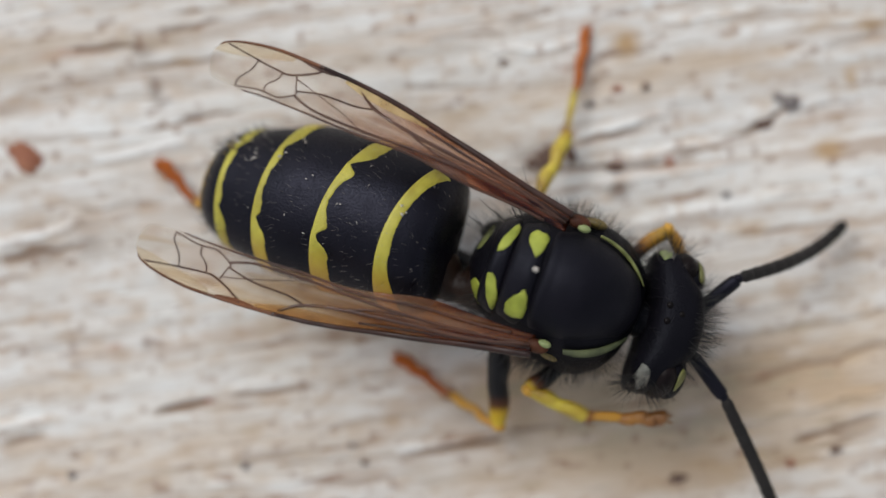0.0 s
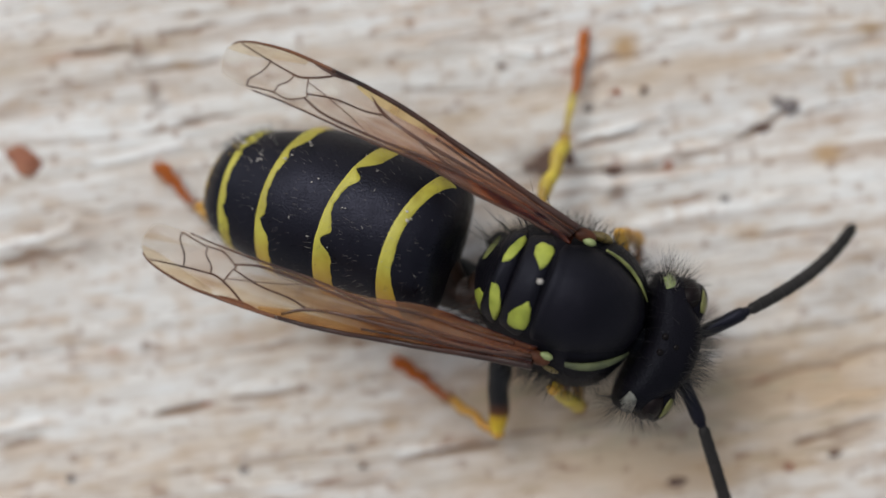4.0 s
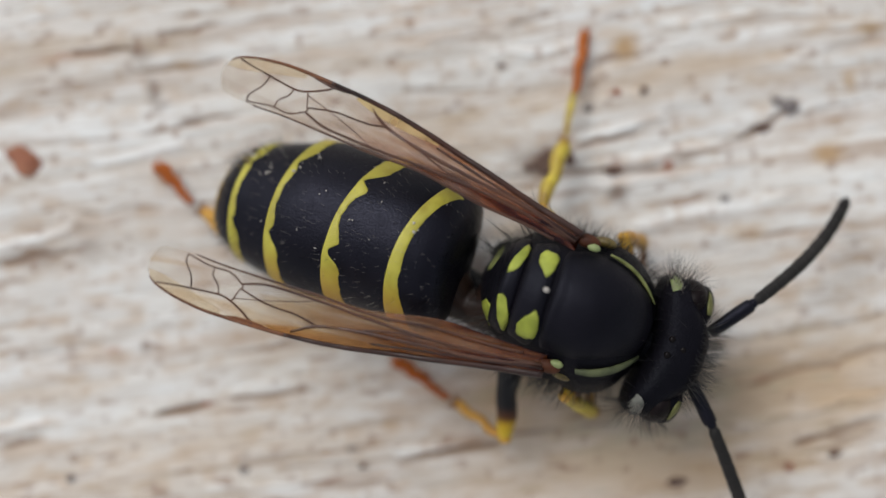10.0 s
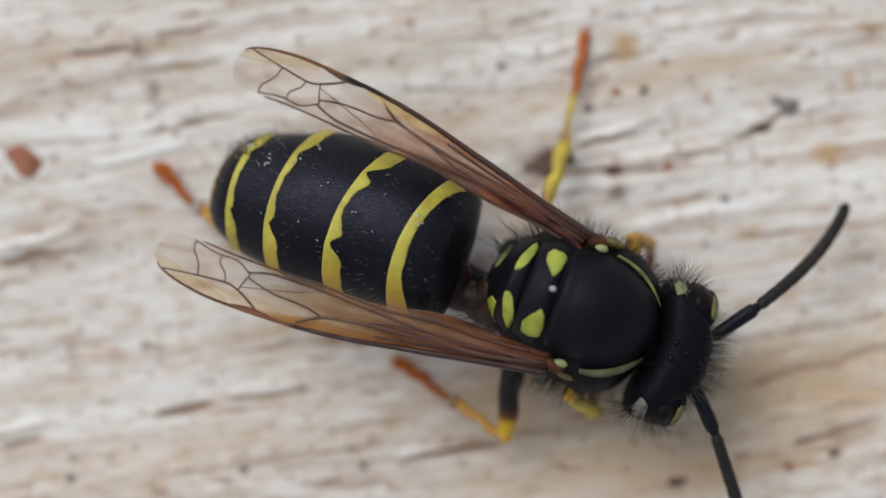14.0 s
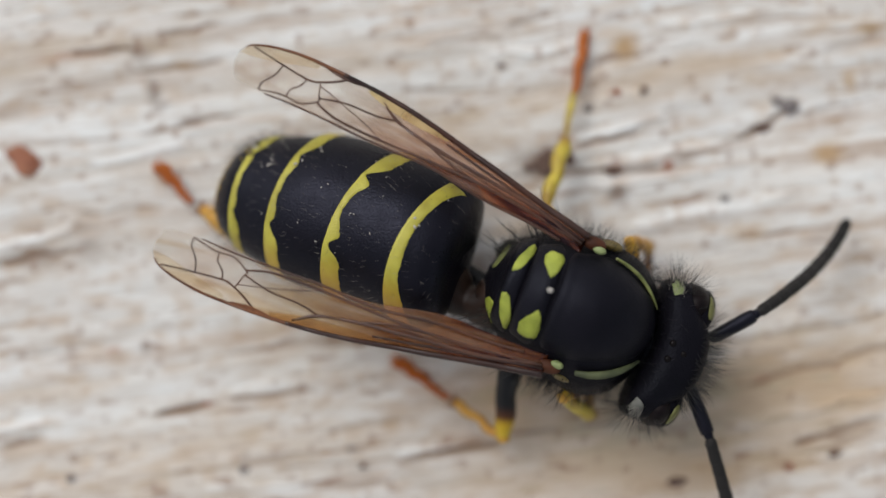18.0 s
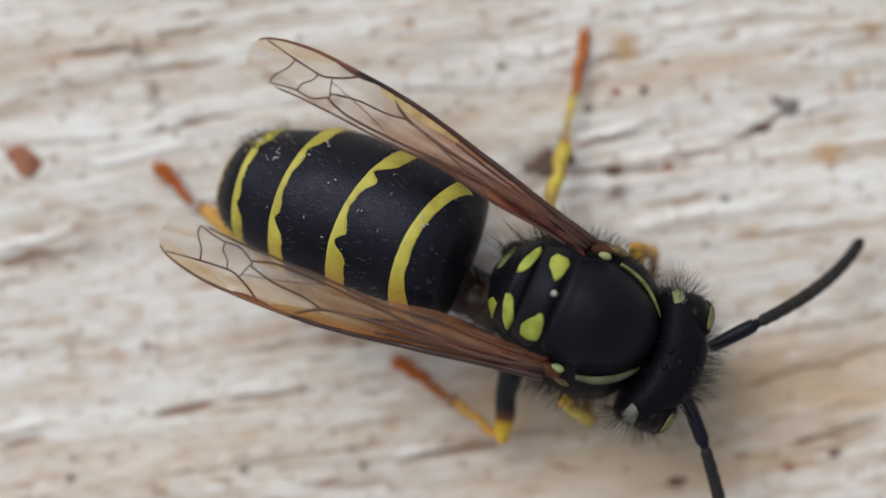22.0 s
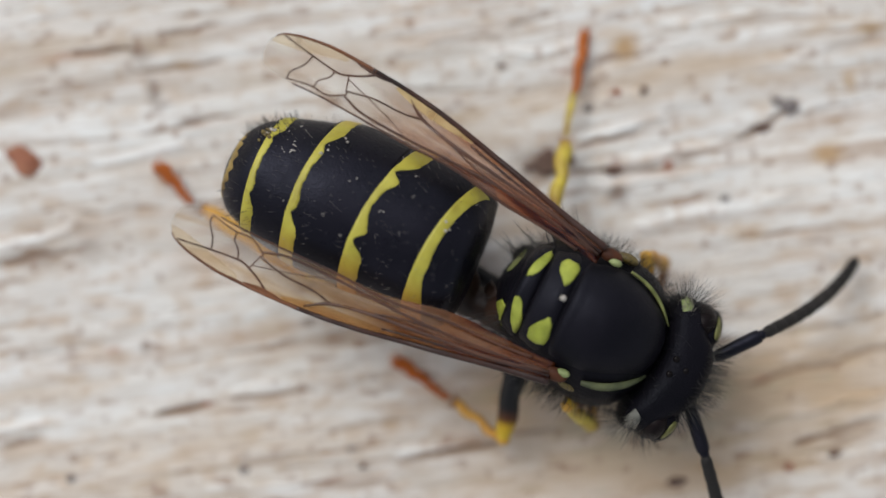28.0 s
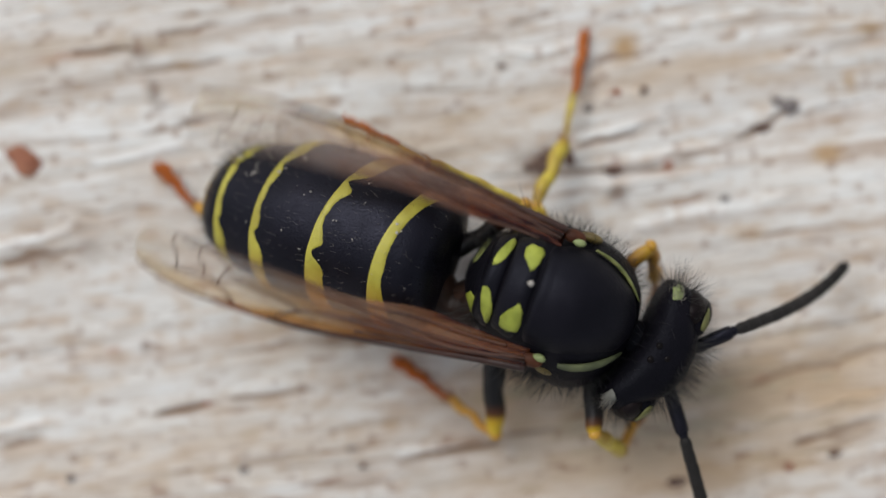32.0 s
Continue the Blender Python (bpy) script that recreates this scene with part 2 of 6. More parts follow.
CHECKS_AND_SHADOWS += [
    (9.9, -5.78, 13.03, -4.89, 0.10, 0.65), (8.5, -4.1, 13.03, -2.82, 0.14, 0.4), (10.8, 5.65, 13.03, 6.18, 0.11, 0.5), (-6.32, -6.44, -3.52, -5.85, 0.10, 0.4),
    (3.23, 5.16, 6.19, 5.68, 0.12, 0.3), (-0.72, 5.91, 1.91, 6.24, 0.10, 0.3), (-1.55, 4.55, 1.91, 4.63, 0.09, 0.35), (9.98, 3.8, 13.03, 4.46, 0.09, 0.4),
    (3.39, -5.01, 6.85, -4.46, 0.10, 0.4), (-3.69, -5.42, -0.4, -4.84, 0.09, 0.35), (4.55, 1.58, 5.53, 1.83, 0.10, 0.7), (-8.45, 6.17, -6.3, 6.58, 0.09, 0.5), (-5.2, -6.4, -0.4, -6.18, 0.07, 0.45), (11.0, -5.6, 13.03, -5.22, 0.07, 0.6), (-12.91, -3.28, -10.11, -2.82, 0.09, 0.3)]
# raised pale splinters, the same way
SPLINTERS = [
    (3.72, 3.21, 6.6, 3.92, 0.16, 1.0), (-13.24, -5.39, -11.51, -5.06, 0.18, 1.0), (-1.55, -5.91, 1.99, -5.48, 0.18, 1.0), (7.43, -2.59, 13.03, -1.63, 0.28, 0.65),
    (4.22, 1.83, 8.33, 2.36, 0.14, 0.8), (7.67, 0.92, 10.15, 1.58, 0.16, 0.4), (5.37, 0.68, 8.5, 1.24, 0.18, 0.7), (-13.24, 0.02, -10.61, 0.59, 0.22, 0.9),
    (-10.44, 2.57, -7.48, 3.06, 0.24, 0.6), (5.2, 2.49, 8.83, 3.31, 0.17, 0.8), (6.19, 6.52, 8.99, 6.93, 0.2, 0.5), (8.17, -5.17, 13.03, -4.1, 0.18, 0.7),
    (0.26, -3.28, 3.56, -2.62, 0.2, 0.4), (-6.32, -4.1, -1.38, -3.38, 0.14, 0.6), (1.25, 5.62, 3.72, 5.86, 0.16, 0.6), (-7.1, -7.05, -1.3, -6.62, 0.13, 0.7), (8.2, -6.55, 9.5, -6.36, 0.12, 0.6)]
# soft patches: centre, half length, half width, colour (0 tan, 1 ochre, 2 grey-brown, 3 rust)
STAINS_AND_SHADE = [
    (10.15, -3.94, 6.5, 2.0, 0, 0.95), (6.03, -6.41, 6.0, 1.6, 0, 0.75), (-7.15, -6.08, 7.0, 1.5, 0, 0.35), (4.38, -4.27, 4.0, 1.3, 0, 0.75),
    (-11.27, 5.78, 4.0, 1.0, 0, 0.35), (2.9, 2.52, 0.9, 0.55, 2, 0.95), (5.07, 1.66, 0.35, 0.35, 2, 0.7), (3.76, 5.25, 0.5, 0.16, 3, 0.6), (-8.79, 5.68, 0.4, 0.3, 2, 0.5), (-11.1, 5.58, 0.9, 0.16, 3, 0.5), (-8.38, 4.45, 0.22, 0.45, 2, 0.5), (12.45, 6.44, 0.7, 0.25, 1, 0.6), (5.04, 2.32, 0.25, 0.2, 3, 0.7), (11.22, 2.82, 0.55, 0.45, 1, 0.75), (8.83, 0.54, 0.7, 0.25, 1, 0.65), (6.52, 2.45, 0.22, 0.2, 3, 0.8)]
# patches beneath waist, thorax and head put the wasp's shade into the wood colour
STAINS_AND_SHADE += [
    (1.09, -0.97, 1.0, 1.1, 2, 0.75), (1.99, -4.1, 2.0, 1.0, 0, 0.95), (3.72, -4.92, 2.2, 0.8, 0, 0.45), (6.36, -4.1, 3.0, 0.8, 0, 0.6), (3.31, -3.28, 1.6, 1.3, 0, 0.9), (2.4, 0.68, 1.2, 0.5, 0, 0.6), (5.37, 4.79, 5.0, 0.7, 0, 0.5), (-0.4, 3.15, 3.0, 0.7, 0, 0.4),
    (4.55, -5.91, 4.0, 0.8, 0, 0.5), (8.99, -6.24, 3.5, 0.7, 1, 0.35), (-3.69, 5.29, 3.0, 0.5, 1, 0.3), (8, 5.45, 2.4, 0.4, 1, 0.35), (-10.94, -4.1, 2.6, 0.45, 1, 0.3),
    (5.29, 5.86, 0.5, 0.7, 1, 0.85), (11.84, 4.92, 0.22, 0.4, 1, 0.7), (-8.47, 4.63, 0.25, 0.5, 2, 0.4), (-11.92, -0.31, 0.9, 0.3, 2, 0.6), (9.32, -3.8, 0.3, 0.2, 3, 0.4),
    (-1.55, -5.17, 0.3, 0.2, 1, 0.5), (-10.44, 0.02, 0.5, 0.35, 2, 0.5), (0.92, 0.35, 0.5, 0.5, 2, 0.4), (-8.66, -2.92, 0.22, 0.2, 2, 0.55), (-9.6, -3.05, 0.25, 0.12, 3, 0.5), (-5.77, -6.01, 0.22, 0.16, 2, 0.5), (-3.92, -2.06, 0.3, 0.13, 2, 0.8), (-8.95, 5.76, 0.18, 0.14, 2, 0.8), (-7.7, 5.4, 0.6, 0.12, 1, 0.75), (-8.1, 4.18, 0.3, 0.1, 2, 0.7), (-7.35, 3.72, 0.45, 0.13, 2, 0.7), (5.15, 1.72, 0.4, 0.3, 2, 0.7), (-10.1, 5.7, 0.5, 0.1, 3, 0.7), (11.0, 6.35, 0.6, 0.12, 1, 0.6), (-5.01, -2.21, 0.6, 0.35, 0, 0.4)]
TONES = np.array([(0.56, 0.42, 0.28), (0.46, 0.28, 0.11), (0.18, 0.12, 0.09), (0.42, 0.17, 0.08)])


def lattice(rng, u, v, su, sv):
    """Smooth random values on a lattice of cells su by sv."""
    a, c = u / su, v / sv
    i, j = np.floor(a).astype(int), np.floor(c).astype(int)
    fa, fc = a - i, c - j
    fa, fc = fa * fa * (3 - 2 * fa), fc * fc * (3 - 2 * fc)
    table = rng.random((257, 263)) * 2 - 1
    at = lambda p, q: table[p % 257, q % 263]
    return (at(i, j) * (1 - fa) + at(i + 1, j) * fa) * (1 - fc) + (at(i, j + 1) * (1 - fa) + at(i + 1, j + 1) * fa) * fc


def wood(x, y):
    """Relief (mm) and colour of the board's top: fibres, ridges, splinters and cracks along the grain, plus stains and
    painted shade.
    """
    rng = np.random.default_rng(7)
    c, s = math.cos(GRAIN), math.sin(GRAIN)
    u, v = x * c + y * s, y * c - x * s
    v = v + 0.22 * lattice(rng, u, v, 9, 5) + 0.06 * lattice(rng, u, v, 3.2, 1.1) + 0.02 * lattice(rng, u, v, 0.6, 0.5)
    shake = 0.10 * lattice(rng, u, v, 0.9, 0.6) + 0.05 * lattice(rng, u, v, 0.35, 0.3)
    breaks = lattice(rng, u, v, 0.8, 0.35)
    h = 0.08 * lattice(rng, u, v, 12, 2.0)
    pale = 0.71 + 0.20 * lattice(rng, u, v, 10, 1.6)
    for length, wide, high, tone in ((10, 0.8, 0.026, 0.10), (6, 0.38, 0.016, 0.09), (3.2, 0.17, 0.012, 0.09)):
        layer = lattice(rng, u, v, length, wide)
        h += high * layer
        pale = pale + tone * layer + 0.06 * lattice(rng, u, v, length * 0.4, wide)
    h += 0.02 * breaks + 0.012 * lattice(rng, u, v, 0.5, 0.07)
    pale = pale + 0.10 * breaks * (lattice(rng, u, v, 4, 2) > 0)
    threads = np.clip(lattice(rng, u, v, 6.5, 0.26) - 0.30, 0, 1) * 1.3 + np.clip(lattice(rng, u, v, 3.6, 0.13) - 0.42, 0, 1)
    threads = threads * (0.55 + 0.45 * lattice(rng, u, v, 1.2, 0.5))
    mottle = np.clip(lattice(rng, u, v, 0.7, 0.26) - 0.25, 0, 1) * (0.5 + 0.5 * lattice(rng, u, v, 3, 1)) + 0.8 * np.clip(lattice(rng, u, v, 0.33, 0.15) - 0.38, 0, 1)
    bleach = np.clip(lattice(rng, u, v, 2.6, 0.3) - 0.2, 0, 1) * 0.9 + np.clip(lattice(rng, u, v, 0.9, 0.14) - 0.3, 0, 1)
    specks = np.clip(lattice(rng, u, v, 0.36, 0.17) - 0.6, 0, 1) * 2.8
    colour_noise = lattice(rng, u, v, 2.5, 0.9)
    lines = np.clip(lattice(rng, u, v, 3.4, 0.24) - 0.58, 0, 1) * 2.4 * (0.6 + 0.6 * lattice(rng, u, v, 0.7, 0.3))
    h -= 0.05 * np.clip(lines, 0, 1)

    bleach = bleach * 0.8
    dark = np.zeros_like(x)
    for x0, y0, x1, y1, wide, amount in CHECKS_AND_SHADOWS:
        d = np.array((x1 - x0, y1 - y0))
        ln = np.hypot(*d)
        d = d / ln
        along, off = (x - x0) * d[0] + (y - y0) * d[1], (y - y0) * d[0] - (x - x0) * d[1] + shake * 0.8
        ends = np.clip(along / 0.5, 0, 1) * np.clip((ln - along) / 0.5, 0, 1)
        w = 0.85 * wide * (0.55 + 0.45 * ends) * (1 + 0.6 * breaks)
        k = np.exp(-(off / w) ** 2) * ends * min(1.0, amount * 1.25) * (0.85 + 0.5 * colour_noise)
        dark = np.maximum(dark, k)
        h -= 0.11 * k
    for x0, y0, x1, y1, wide, amount in SPLINTERS:
        d = np.array((x1 - x0, y1 - y0))
        ln = np.hypot(*d)
        d = d / ln
        along, off = (x - x0) * d[0] + (y - y0) * d[1], (y - y0) * d[0] - (x - x0) * d[1] + shake
        ends = np.clip(along / 0.35 + 0.4 * breaks, 0, 1) * np.clip((ln - along) / 0.35 + 0.4 * breaks, 0, 1)
        k = np.clip((wide - off) / (wide * 1.4), 0, 1) * np.clip((off + wide) / 0.09, 0, 1) * ends * amount
        h += 0.10 * k
        pale = pale + 0.6 * k
        bleach = np.maximum(bleach, 0.9 * k)
        dark = dark * (1 - 0.8 * k)
    pale = np.clip(pale, 0, 1)[..., None]
    col = np.array((0.45, 0.36, 0.27)) * (1 - pale) + np.array((0.80, 0.81, 0.785)) * pale
    pinch = np.clip(colour_noise + 0.025 * x - 0.05 * y, 0, 1)[..., None] * 0.45
    col = col * (1 - pinch) + col * np.array((1.0, 0.93, 0.86)) * pinch
    k = np.clip(bleach, 0, 0.8)[..., None]
    col = col * (1 - k) + np.array((0.84, 0.85, 0.83)) * k
    k = np.clip(mottle * 1.2, 0, 0.5)[..., None]
    col = col * (1 - k) + np.array((0.50, 0.35, 0.22)) * k
    k = np.clip(threads * 0.75, 0, 0.7)[..., None]
    col = col * (1 - k) + np.array((0.37, 0.22, 0.12)) * k
    k = np.clip(lines, 0, 0.8)[..., None]
    col = col * (1 - k) + np.array((0.34, 0.22, 0.14)) * k
    for cx, cy, rx, ry, kind, amount in STAINS_AND_SHADE:
        a, b = (x - cx) * c + (y - cy) * s, (y - cy) * c - (x - cx) * s
        r = np.sqrt((a / rx) ** 2 + ((b + shake) / ry) ** 2) + 0.22 * breaks
        k = (np.clip(1.25 - r, 0, 1) ** 1.2 * amount)[..., None]
        col = col * (1 - k) + np.minimum(TONES[kind], col * 0.9) * k
    k = np.clip(dark, 0, 1)[..., None]
    col = col * (1 - k) + np.array((0.24, 0.15, 0.09)) * k
    k = np.clip(specks, 0, 0.6)[..., None]
    col = col * (1 - k) + np.array((0.28, 0.16, 0.10)) * k
    return h, np.clip(col, 0.02, 0.85)


def board():
    def axis(inner, step, outer):
        a = np.arange(-inner, inner + step / 2, step)
        far = inner + (outer - inner) * (np.linspace(0, 1, 9)[1:] ** 1.8)
        return np.concatenate((-far[::-1], a, far))

    xs, ys = axis(14.5, 0.055, 160.0), axis(8.6, 0.028, 60.0)
    gx, gy = np.meshgrid(xs, ys, indexing="ij")
    gz, col = wood(gx, gy)
    nx, ny = len(xs), len(ys)
    top = np.stack((gx, gy, gz), -1).reshape(-1, 3)
    idx = np.arange(nx * ny).reshape(nx, ny)
    quads = np.stack((idx[:-1, :-1], idx[1:, :-1], idx[1:, 1:], idx[:-1, 1:]), -1).reshape(-1, 4)
    rim = np.concatenate((idx[:, 0], idx[-1, 1:], idx[-2::-1, -1], idx[0, -2:0:-1]))
    low = top[rim].copy()
    low[:, 2] = -22.0
    base = len(top) + np.arange(len(rim))
    nxt = np.roll(np.arange(len(rim)), -1)
    sides = np.stack((rim, base, base[nxt], rim[nxt]), -1)
    me = bpy.data.meshes.new("wooden_board")
    me.from_pydata((np.concatenate((top, low)) * MM).tolist(), [], quads.tolist() + sides.tolist() + [base[::-1].tolist()])
    me.polygons.foreach_set("use_smooth", [True] * len(me.polygons))
    tone = me.color_attributes.new("wood_tone", "FLOAT_COLOR", "POINT")
    rgba = np.ones((len(me.vertices), 4), np.float32)
    rgba[:, :3] = 0.5
    rgba[:len(top), :3] = col.reshape(-1, 3)
    rgba[len(top):, :3] = col.reshape(-1, 3)[rim]
    tone.data.foreach_set("color", rgba.ravel())
    me.materials.append(WOOD)
    ob = new("wooden_board", me)
    return tagged(ob, "weathered pale wooden board with raised fibrous grain", "board", kind="structure")


board()


def ground():
    """Plain earth far below the board, out to the horizon."""
    m, n, l, b = material("bare_earth")
    tc, t = n.new("ShaderNodeTexCoord"), n.new("ShaderNodeTexNoise")
    t.inputs["Scale"].default_value, t.inputs["Detail"].default_value = 6, 8
    l.new(tc.outputs["Object"], t.inputs["Vector"])
    r = ramp(n, [(0.3, (0.08, 0.065, 0.045)), (0.7, (0.17, 0.14, 0.10))])
    l.new(t.outputs["Fac"], r.inputs["Fac"])
    l.new(r.outputs["Color"], b.inputs["Base Color"])
    b.inputs["Roughness"].default_value = 0.95
    me = bpy.data.meshes.new("ground")
    s = 400.0
    me.from_pydata([(-s, -s, 0), (s, -s, 0), (s, s, 0), (-s, s, 0)], [], [(0, 1, 2, 3)])
    me.materials.append(m)
    ob = new("ground", me)
    ob.location.z = -22.0 * MM
    return tagged(ob, "bare brown earth under the board", "ground", kind="structure")


ground()


# ---- mesh helpers (millimetres in, metres out) ----
def part(name, bm, mat, parent=None, label="", smooth=True):
    bmesh.ops.recalc_face_normals(bm, faces=bm.faces)
    bmesh.ops.scale(bm, vec=(MM, MM, MM), verts=bm.verts)
    me = bpy.data.meshes.new(name)
    bm.to_mesh(me)
    bm.free()
    for p in me.polygons:
        p.use_smooth = smooth
    me.materials.append(mat)
    ob = new(name, me)
    if parent is not None:
        ob.parent = parent
    if label:
        tagged(ob, label)
    return ob


def rings(bm, loops, caps=True):
    """Skin a list of closed loops of points."""
    vs = [[bm.verts.new(p) for p in loop] for loop in loops]
    for a, c in zip(vs, vs[1:]):
        k = len(a)
        for i in range(k):
            bm.faces.new((a[i], a[(i + 1) % k], c[(i + 1) % k], c[i]))
    if caps:
        for loop in (vs[0], vs[-1]):
            bm.faces.new(loop)
    return bm


def curve(x, knots, values):
    """Smooth interpolation through knots (Hermite, slopes by differences)."""
    k, v = np.asarray(knots, float), np.asarray(values, float)
    d = np.diff(v) / np.diff(k)
    m = np.concatenate(([d[0]], (d[1:] + d[:-1]) / 2, [d[-1]]))
    m[1:-1][d[1:] * d[:-1] <= 0] = 0
    i = np.clip(np.searchsorted(k, x) - 1, 0, len(k) - 2)
    w = k[i + 1] - k[i]
    t = np.clip((x - k[i]) / w, 0, 1)
    return ((2 * t ** 3 - 3 * t ** 2 + 1) * v[i] + (t ** 3 - 2 * t ** 2 + t) * w * m[i]
            + (3 * t ** 2 - 2 * t ** 3) * v[i + 1] + (t ** 3 - t ** 2) * w * m[i + 1])


class Loft:
    """A body along x: stations of (x, side shift, half width, middle z, height up, height down)."""

    def __init__(self, *stations, square=1.0):
        a = np.array(sorted(stations), float)
        self.x, self.cols, self.square = a[:, 0], a[:, 1:], square

    def at(self, x):
        return [float(curve(x, self.x, self.cols[:, i])) for i in range(5)]

    def point(self, x, angle, grow=0.0, factor=1.0):
        yc, w, zc, up, down = self.at(x)
        s, c = (math.copysign(abs(v) ** self.square, v) for v in (math.sin(angle), math.cos(angle)))
        return Vector((x, yc + (w * factor + grow) * s, zc + ((up if c > 0 else down) * factor + grow) * c))

    def top(self, x, y, grow=0.0):
        yc, w, zc, up, down = self.at(x)
        s = max(-0.995, min(0.995, (y - yc) / max(w, 1e-3)))
        return Vector((x, y, zc + up * (1 - abs(s) ** (2 / self.square)) ** (self.square / 2) + grow))

    def mesh(self, x0=None, x1=None, steps=40, around=56, factor=None, shift=None):
        bm = bmesh.new()
        x0 = self.x[0] if x0 is None else x0
        x1 = self.x[-1] if x1 is None else x1
        loops = []
        for i in range(steps + 1):
            e = (1 - math.cos(math.pi * i / steps)) / 2
            x = x0 + (x1 - x0) * e
            loop = []
            for j in range(around):
                a = math.tau * j / around
                xs = x if shift is None else min(self.x[-1], max(self.x[0], x + shift(a)))
                p = self.point(xs, a, 0, 1 if factor is None else factor(x))
                loop.append(p)
            loops.append(loop)
        return rings(bm, loops)

    def spot(self, cx, cy, rx, ry, turn=0.0, power=2.0, taper=0.0, grow=0.008, thick=0.012):
        """A thin raised patch on the top: a rounded, possibly tapered outline."""
        bm = bmesh.new()
        c, s = math.cos(turn), math.sin(turn)
        loops = []
        for r, lift in ((0.02, thick), (0.35, thick), (0.7, thick), (0.92, thick * 0.8), (1.0, -0.01)):
            loop = []
            for j in range(36):
                a = math.tau * j / 36
                ca, sa = math.cos(a), math.sin(a)
                q = (abs(ca) ** power + abs(sa) ** power) ** (-1 / power)
                px, py = rx * q * ca * r, ry * q * sa * r
                px *= 1 + taper * py / ry
                wob = 1 + 0.04 * math.sin(5 * a + cx * 9) + 0.03 * math.sin(9 * a + cy * 5)
                px, py = px * wob, py * wob
                loop.append(self.top(cx + px * c - py * s, cy + px * s + py * c, grow + lift))
            loops.append(loop)
        return rings(bm, loops)


def tube(path, radii, around=12, flat=1.0, sub=6):
    """A round limb through control points, with a radius for each point."""
    bm = bmesh.new()
    pts, k = [Vector(p) for p in path], list(range(len(path)))
    n = (len(path) - 1) * sub
    xs = np.linspace(0, len(path) - 1, n + 1)
    line = [Vector([float(curve(x, k, [p[i] for p in pts])) for i in range(3)]) for x in xs]
    rad = [float(curve(x, k, radii)) for x in xs]
    loops = []
    for i, p in enumerate(line):
        d = (line[min(i + 1, n)] - line[max(i - 1, 0)]).normalized()
        side = d.cross(Vector((0, 0, 1)))
        side = side.normalized() if side.length > 1e-4 else Vector((0, 1, 0))
        up = side.cross(d)
        r = max(rad[i], 0.004)
        loops.append([p + side * (r * math.cos(a)) + up * (r * flat * math.sin(a)) for a in (math.tau * j / around for j in range(around))])
    return rings(bm, loops)


def ball(centre, radii, sub=3):
    bm = bmesh.new()
    bmesh.ops.create_icosphere(bm, subdivisions=sub, radius=1.0)
    for v in bm.verts:
        v.co = Vector((v.co.x * radii[0] + centre[0], v.co.y * radii[1] + centre[1], v.co.z * radii[2] + centre[2]))
    return bm


def hairs(rng, roots, length, spread=0.35, radius=0.008, lean=(0, 0, 0)):
    """Fine tapering bristles on (place, normal) roots, as one mesh."""
    verts, faces = [], []
    for p, nrm in roots:
        d = (nrm + Vector(lean) + Vector((rng.uniform(-1, 1), rng.uniform(-1, 1), rng.uniform(-1, 1))) * spread).normalized()
        side = d.orthogonal().normalized()
        other = d.cross(side)
        ln = length * rng.uniform(0.55, 1.25)
        bend = Vector((rng.uniform(-1, 1), rng.uniform(-1, 1), rng.uniform(-0.6, 0.3))) * ln * 0.12
        b = len(verts)
        for f, rr in ((0, 1), (0.55, 0.75)):
            for a in (0, 2.094, 4.189):
                verts.append(p + d * (ln * f) + bend * f * f + (side * math.cos(a) + other * math.sin(a)) * radius * rr)
        verts.append(p + d * ln + bend)
        for i in range(3):
            j = (i + 1) % 3
            faces += [(b + i, b + j, b + 3 + j, b + 3 + i), (b + 3 + i, b + 3 + j, b + 6)]
    bm = bmesh.new()
    vs = [bm.verts.new(v) for v in verts]
    for fc in faces:
        bm.faces.new([vs[i] for i in fc])
    return bm


def loft_roots(rng, loft, count, x0, x1, a0, a1):
    out = []
    for _ in range(count):
        x, a = rng.uniform(x0, x1), rng.uniform(a0, a1) * rng.choice((-1, 1))
        p = loft.point(x, a)
        q, r = loft.point(x + 0.03, a), loft.point(x, a + 0.03)
        nrm = (r - p).cross(q - p)
        nrm = nrm.normalized() if nrm.length > 1e-9 else Vector((0, 0, 1))
        yc, w, zc, up, down = loft.at(x)
        if nrm.dot(p - Vector((x, yc, zc))) < 0:
            nrm = -nrm
        out.append((p, nrm))
    return out


# ---- the wasp ----
dice = random.Random(11)
wasp = tagged(new("wasp"), "black and yellow wasp grooming on weathered wood, wings folded back", "wasp")

# thorax
CORE = Loft((-2.5, 0, 0.2, 2.9, 0.3, 0.3), (-2.42, -0.08, 0.52, 2.9, 0.85, 0.7), (-2.2, -0.08, 0.92, 2.95, 1.4, 1.1), (-1.85, -0.06, 1.3, 3.0, 1.76, 1.4),
            (-1.3, 0, 1.75, 3.0, 2.0, 1.6), (-0.6, 0, 1.98, 3.0, 2.25, 1.75), (0.3, -0.08, 2.16, 3.0, 2.25, 1.8), (1.1, -0.18, 2.14, 3.0, 2.1, 1.7),
            (1.75, -0.18, 1.86, 3.0, 1.8, 1.5), (2.2, -0.1, 1.34, 3.0, 1.35, 1.1), (2.45, 0, 0.75, 3.0, 0.8, 0.7), (2.55, 0, 0.25, 3.0, 0.3, 0.3))
thorax = part("thorax", CORE.mesh(steps=48), BLACK_MATT, wasp, "black hairy thorax with lime yellow marks")
